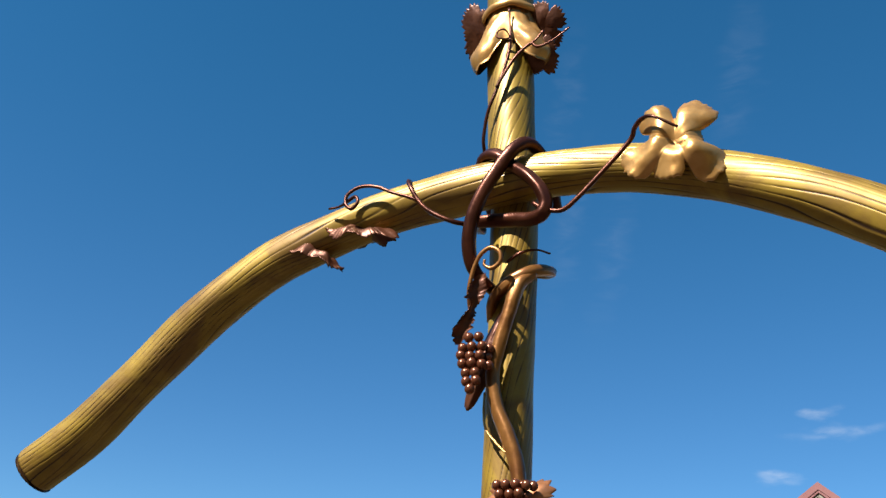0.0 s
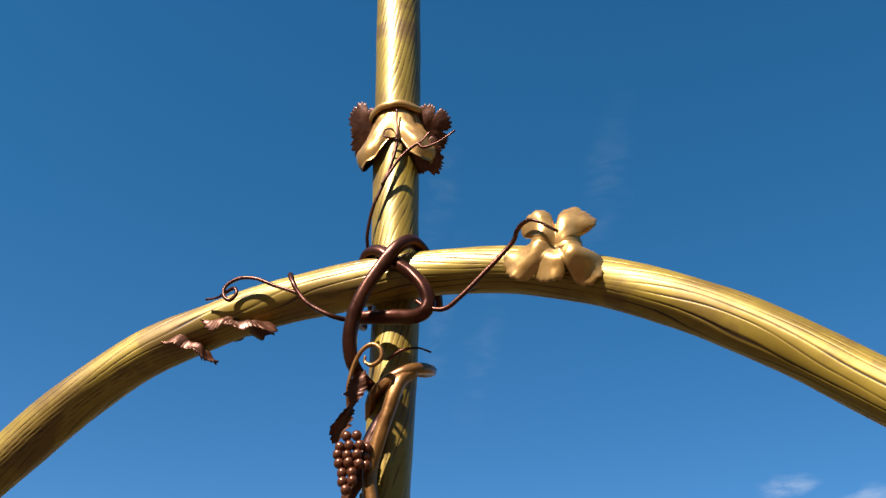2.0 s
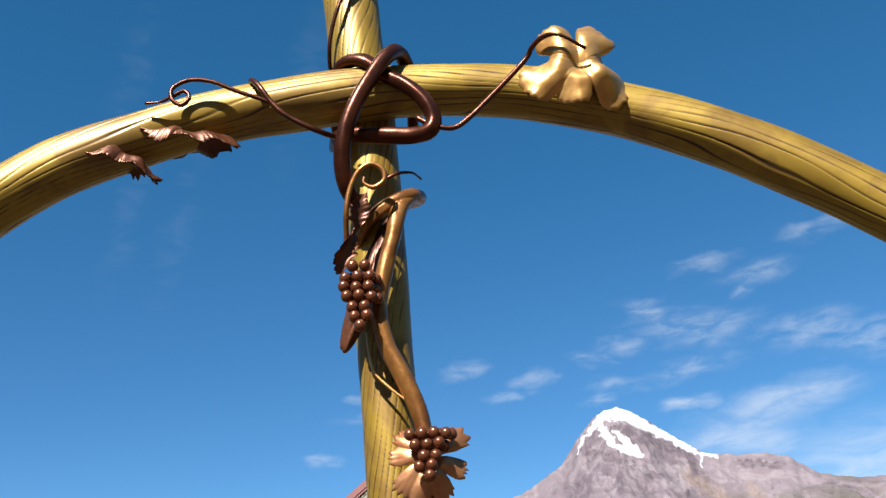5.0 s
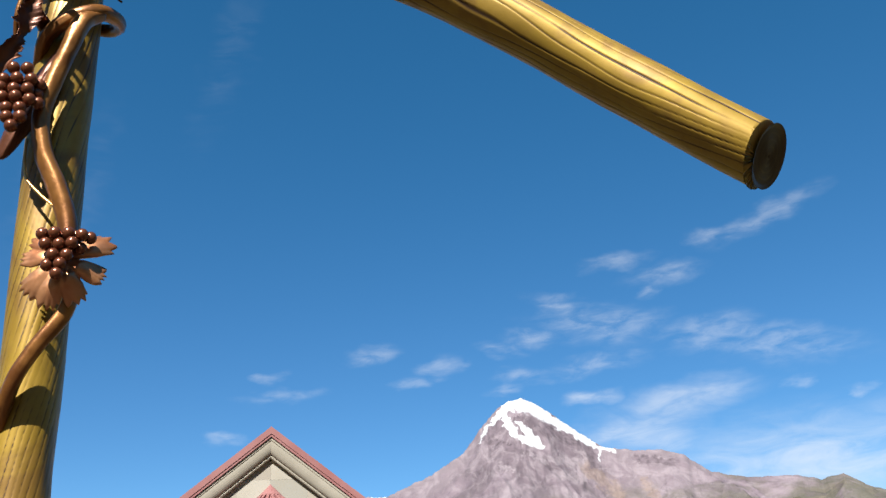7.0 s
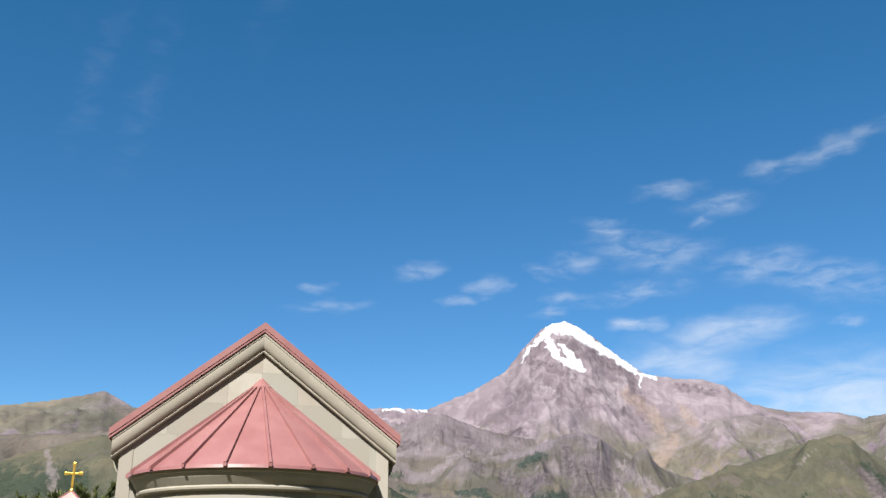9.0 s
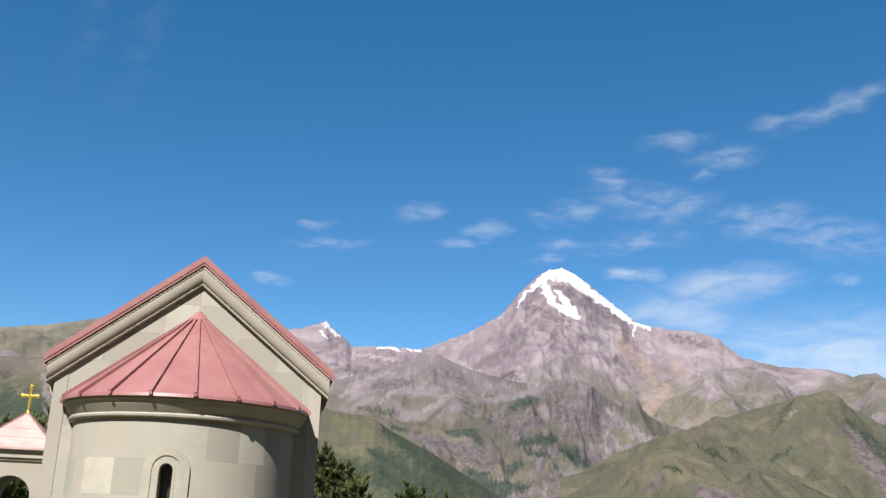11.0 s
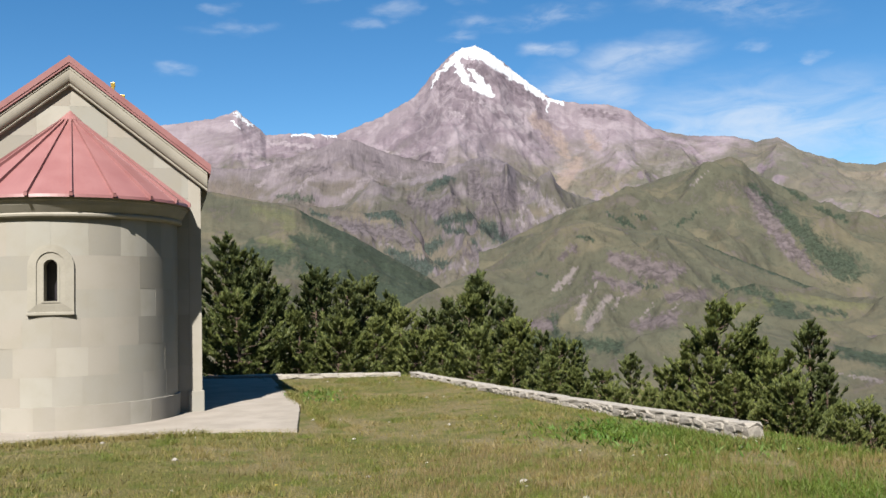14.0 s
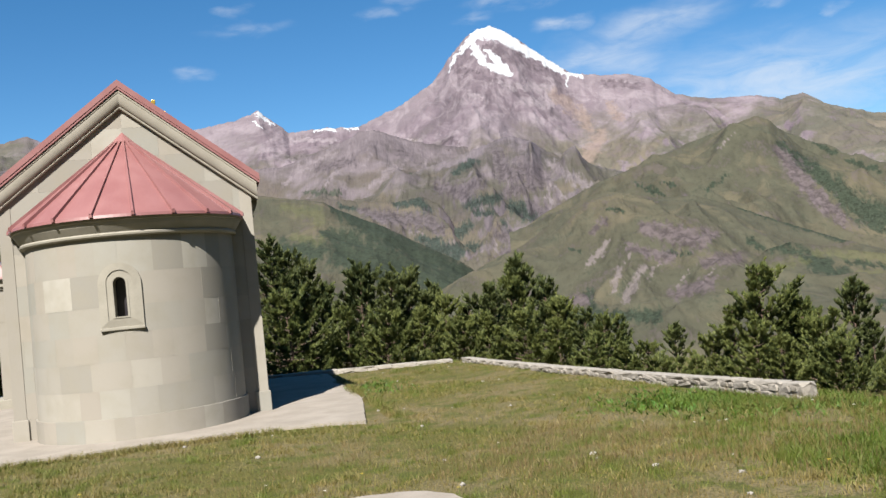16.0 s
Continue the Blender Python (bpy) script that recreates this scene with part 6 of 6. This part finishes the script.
M_BLADE = blade_material("grass_blades", [(0.0, (0.0528, 0.0662, 0.0081)), (0.4, (0.0789, 0.0831, 0.0142)), (0.7, (0.118, 0.1, 0.0279)), (1.0, (0.192, 0.152, 0.0659))])
M_LUSH = blade_material("lush_grass", [(0.0, (0.0285, 0.0590, 0.00300)), (0.6, (0.0450, 0.0760, 0.00480)), (1.0, (0.075, 0.078, 0.0120))], dry=0.2)
M_STRAW = blade_material("straw_stems", [(0.0, (0.0943, 0.0623, 0.027)), (0.6, (0.13, 0.0984, 0.0457)), (1.0, (0.0749, 0.0523, 0.0229))])
M_WEED = blade_material("weed_leaves", [(0.0, (0.0267, 0.0693, 0.0064)), (1.0, (0.0533, 0.101, 0.0133))], dry=0.1)
grow("short_grass", "short dry mown grass", 190000, wide, lambda r: (r.uniform(0.015, 0.05), r.uniform(0.003, 0.006), r.uniform(0.2, 0.9)), M_BLADE, 1)
grow("tufted_grass", "tufts of longer grass in the turf", 90000, clumped, lambda r: (r.uniform(0.035, 0.095), r.uniform(0.003, 0.006), r.uniform(0.2, 0.9)), M_BLADE, 2, bunch=14)
def fringe(rnd):
    # rank green tufts at the outer corner of the strip
    if rnd.random() < 0.5:
        return rnd.gauss(4.3, 0.5), rnd.gauss(7.2, 0.6)
    k = rnd.random()
    return 2.9 + 2.6 * k + rnd.gauss(0, 0.35), 12.3 - 1.7 * k + rnd.gauss(0, 0.6)


def dry_band(rnd):
    # a reddish, seeded band across the turf
    while True:
        x, y = rnd.gauss(1.8, 2.2), rnd.uniform(5.8, 11.0)
        if noise.noise((x * 0.5, y * 0.9, 12)) > -0.05:
            return x, y


grow("dry_grass", "sparse reddish seed heads over the turf", 12000, dry_band, lambda r: (r.uniform(0.05, 0.12), r.uniform(0.002, 0.0035), r.uniform(0.1, 0.7)), M_STRAW, 7, bunch=4)
grow("rank_grass", "bright green rank grass tufts", 22000, fringe, lambda r: (r.uniform(0.05, 0.13), r.uniform(0.003, 0.006), r.uniform(0.3, 1.0)), M_LUSH, 8, bunch=12)
grow("tall_grass", "tall green grass along the terrace edge", 36000, right_strip, lambda r: (r.uniform(0.03, 0.10), r.uniform(0.003, 0.006), r.uniform(0.2, 0.9)), M_LUSH, 3, bunch=10)
grow("straw_grass", "dry straw-coloured seeding grass", 9000, right_strip, lambda r: (r.uniform(0.08, 0.20), r.uniform(0.0022, 0.004), r.uniform(0.05, 0.45)), M_STRAW, 4, bunch=7)


def around(cx, cy, rx, ry):
    return lambda r: (cx + r.gauss(0, rx), cy + r.gauss(0, ry))


for k, (cx, cy, rx, ry, n) in enumerate(((3.1, 12.1, 0.55, 0.6, 900), (-2.3, 19.0, 0.3, 0.5, 320), (4.3, 10.6, 0.5, 0.35, 500), (-3.6, 15.2, 0.12, 0.1, 40), (-1.9, 17.6, 0.4, 0.5, 120))):
    grow("weed_patch", "bright green broad-leaved weeds", n, around(cx, cy, rx, ry), lambda r: (r.uniform(0.03, 0.11), r.uniform(0.010, 0.026), r.uniform(0.5, 1.4)), M_WEED, 20 + k, "weeds")


def apron_rim(rnd):
    # long tufts that lean over the front and right rims of the apron
    k = rnd.random()
    q = Vector((-4.2 + 7.7 * k / 0.6, -2.98 - rnd.random() * 0.25 - (0.5 if k > 0.5 else 0.0), 0)) if k < 0.6 else Vector((4.02 + rnd.random() * 0.2, -3.1 + 7.5 * (k - 0.6) / 0.4, 0))
    q = CHURCH @ q
    return q.x, q.y


grow("rim_grass", "ragged grass tufts along the concrete apron", 9000, apron_rim, lambda r: (r.uniform(0.04, 0.14), r.uniform(0.003, 0.006), r.uniform(0.3, 1.1)), M_BLADE, 31, bunch=14)


def scatter_small():
    rnd = random.Random(9)
    # stones in the turf
    shapes = []
    for k in range(4):
        bm = bmesh.new()
        bmesh.ops.create_icosphere(bm, subdivisions=1, radius=0.5)
        for v in bm.verts:
            v.co = v.co * (1 + 0.3 * rnd.uniform(-1, 1))
        me = bpy.data.meshes.new("pebble")
        bm.to_mesh(me)
        bm.free()
        me.materials.append(M_PEBBLE)
        shapes.append(me)
    for _ in range(120):
        x, y = wide(rnd)
        if on_apron(x, y) or brink(x, y) > -0.4:
            continue
        s = rnd.uniform(0.025, 0.075)
        ob = new("pebble", rnd.choice(shapes))
        ob.matrix_basis = Matrix.LocRotScale((x, y, ground_z(x, y) + s * 0.12), Euler((0, 0, rnd.uniform(0, 6))), (s * 1.3, s, s * 0.7))
        tagged(ob, "pale stone lying in the short grass", "stone", "stones in the turf")
    # flowers, each a stalk with a head
    for petals, name, label, n in ((M_PETAL, "yellow_flower", "small yellow wildflower on a thin stalk", 34), (M_WHITEPETAL, "white_flower", "small white wildflower on a thin stalk", 40)):
        f = thing(name, label, "flower", group=name + "s in the turf")
        v, fc, g = sweep(np.array([(0, 0, -0.01, 0.0025), (0.004, 0, 0.06, 0.002), (0.0, 0.004, 0.12, 0.002)]), 4)
        child(mesh_object("stalk", v, fc, M_WEED), f)
        vs, fs = [], []
        for k in range(6):
            a = k * math.pi / 3
            i = len(vs)
            for r, w, z in ((0.004, 0, 0.12), (0.014, 0.35, 0.128), (0.026, 0, 0.124), (0.014, -0.35, 0.128)):
                vs.append((r * math.cos(a + w), r * math.sin(a + w), z))
            fs.append((i, i + 1, i + 2, i + 3))
        child(mesh_object("flower_head", vs, fs, petals), f)
        for _ in range(n):
            x, y = clumped(rnd)
            if on_apron(x, y) or brink(x, y) > -0.3:
                continue
            copy_thing(f, Matrix.LocRotScale((x, y, ground_z(x, y)), Euler((0, 0, rnd.uniform(0, 6))), None))
        for o in (*f.children_recursive, f):
            bpy.data.objects.remove(o)


scatter_small()


def stone_path():
    bm = bmesh.new()
    rnd = random.Random(14)
    pts = [(-1.3, 7.0), (-1.1, 7.26), (-0.98, 7.30), (-0.85, 7.38), (-0.7, 7.31), (-0.55, 7.36), (-0.4, 7.34), (-0.3, 7.32), (-0.15, 7.15), (0.0, 7.08), (0.14, 6.8), (0.12, 5.9), (-1.3, 5.9)]
    ring = [bm.verts.new((x + rnd.gauss(0, 0.02), y + rnd.gauss(0, 0.02), 0.05)) for x, y in pts]
    low = [bm.verts.new((v.co.x, v.co.y, -0.15)) for v in ring]
    bm.faces.new(ring)
    for i in range(len(pts)):
        j = (i + 1) % len(pts)
        bm.faces.new((ring[i], low[i], low[j], ring[j]))
    tagged(part("path", bm, M_CONCRETE), "pale concrete path end in the grass", "path", kind="structure")


stone_path()


# ---- cladding slabs of the chapel ----
def apse_slabs():
    rnd = random.Random(21)
    apse = bpy.data.objects["apse_core"]
    courses = [(0.0, 0.42, 0.035), (0.42, 0.885, 0.0), (0.885, 1.345, 0.0), (1.345, 1.81, 0.0), (1.81, 2.27, 0.0), (2.27, 2.815, 0.0), (2.815, 3.43, 0.0)]
    half_w = math.degrees(0.13 / AP_R)
    for z0, z1, proud in courses:
        a = -90.0
        while a < 90:
            da = min(rnd.uniform(10, 22), 90 - a)
            if 90 - a - da < 7:
                da = 90 - a
            spans = [(a, a + da, z0, z1)]
            # leave the slit free
            lo, hi = WIN_A - half_w, WIN_A + half_w
            if z1 > WIN_Z0 and z0 < WIN_Z0 + WIN_H and a < hi and a + da > lo:
                spans = []
                if a < lo:
                    spans.append((a, lo, z0, z1))
                if a + da > hi:
                    spans.append((hi, a + da, z0, z1))
                m0, m1 = max(a, lo), min(a + da, hi)
                if z0 < WIN_Z0 - 0.03:
                    spans.append((m0, m1, z0, WIN_Z0 - 0.03))
                if z1 > WIN_Z0 + WIN_H + 0.03:
                    spans.append((m0, m1, WIN_Z0 + WIN_H + 0.03, z1))
            for b0, b1, y0, y1 in spans:
                if b1 - b0 < 0.3:
                    continue
                r = AP_R + proud + rnd.uniform(-0.0015, 0.0015)
                g = 0.008
                n = max(1, int((b1 - b0) / 1.3))
                bm = lathe([(AP_R - 0.045, y0 + 0.0003), (r, y0 + 0.0003), (r, y1 - 0.0003), (AP_R - 0.045, y1 - 0.0003)], b0 + g, b1 - g, n)
                part("slab", bm, M_STONE, apse)
            a += da


def wall_slabs():
    rnd = random.Random(22)
    wall = next(o for o in bpy.data.objects if o.name.startswith("gable_wall"))
    def clipped(x0, x1, z0, z1, s):
        # the slab's outline, cut off along the slope of the gable
        line = lambda x: APEX_Z - 0.40 - SLOPE * x
        pts = [(x0, z0)]
        if line(x1) > z0:
            pts.append((x1, z0))
            if line(x1) < z1:
                pts.append((x1, line(x1)))
            else:
                pts.append((x1, z1))
        else:
            pts.append(((APEX_Z - 0.40 - z0) / SLOPE, z0))
        if line(x1) < z1 and line(x0) > z1:
            pts.append(((APEX_Z - 0.40 - z1) / SLOPE, z1))
        pts.append((x0, min(z1, line(x0))))
        return [(s * x, z) for x, z in pts]

    z = 0.0
    for z1 in (0.42, 0.885, 1.345, 1.81, 2.27, 2.815, 3.40, 3.95, 4.5, 5.05, 5.6, 6.1):
        for s in (-1, 1):
            x = 0.0
            lim = min(HALF - 0.02, (APEX_Z - 0.40 - z) / SLOPE)
            while x < lim - 0.04:
                w = min(rnd.uniform(0.55, 0.95), lim - x)
                if lim - x - w < 0.15:
                    w = lim - x
                y = rnd.uniform(-0.002, 0.001)
                part("slab", prism(clipped(x + 0.0008, x + w - 0.0008, z + 0.0008, z1 - 0.0008, s), y, 0.012), M_STONE, wall)
                x += w
        z = z1
    side = [o for o in bpy.data.objects if o.name.startswith("side_wall")]
    z = 0.0
    for z1 in (0.42, 0.885, 1.345, 1.81, 2.27, 2.815, 3.40, 3.95):
        y = 0.0
        while y < NAVE_LEN - 0.3:
            w = min(rnd.uniform(0.55, 1.0), NAVE_LEN - y)
            for ob, s in zip(side, (-1, 1)):
                x0, x1 = sorted((s * (HALF - 0.01), s * (HALF + 0.012 + (0.03 if z == 0 else 0) + rnd.uniform(0, 0.003))))
                part("slab", box(x0, x1, y + 0.17 if y == 0 else y + 0.001, y + w - 0.001, z + 0.001, z1 - 0.001), M_STONE, ob)
            y += w
        z = z1


apse_slabs()
wall_slabs()
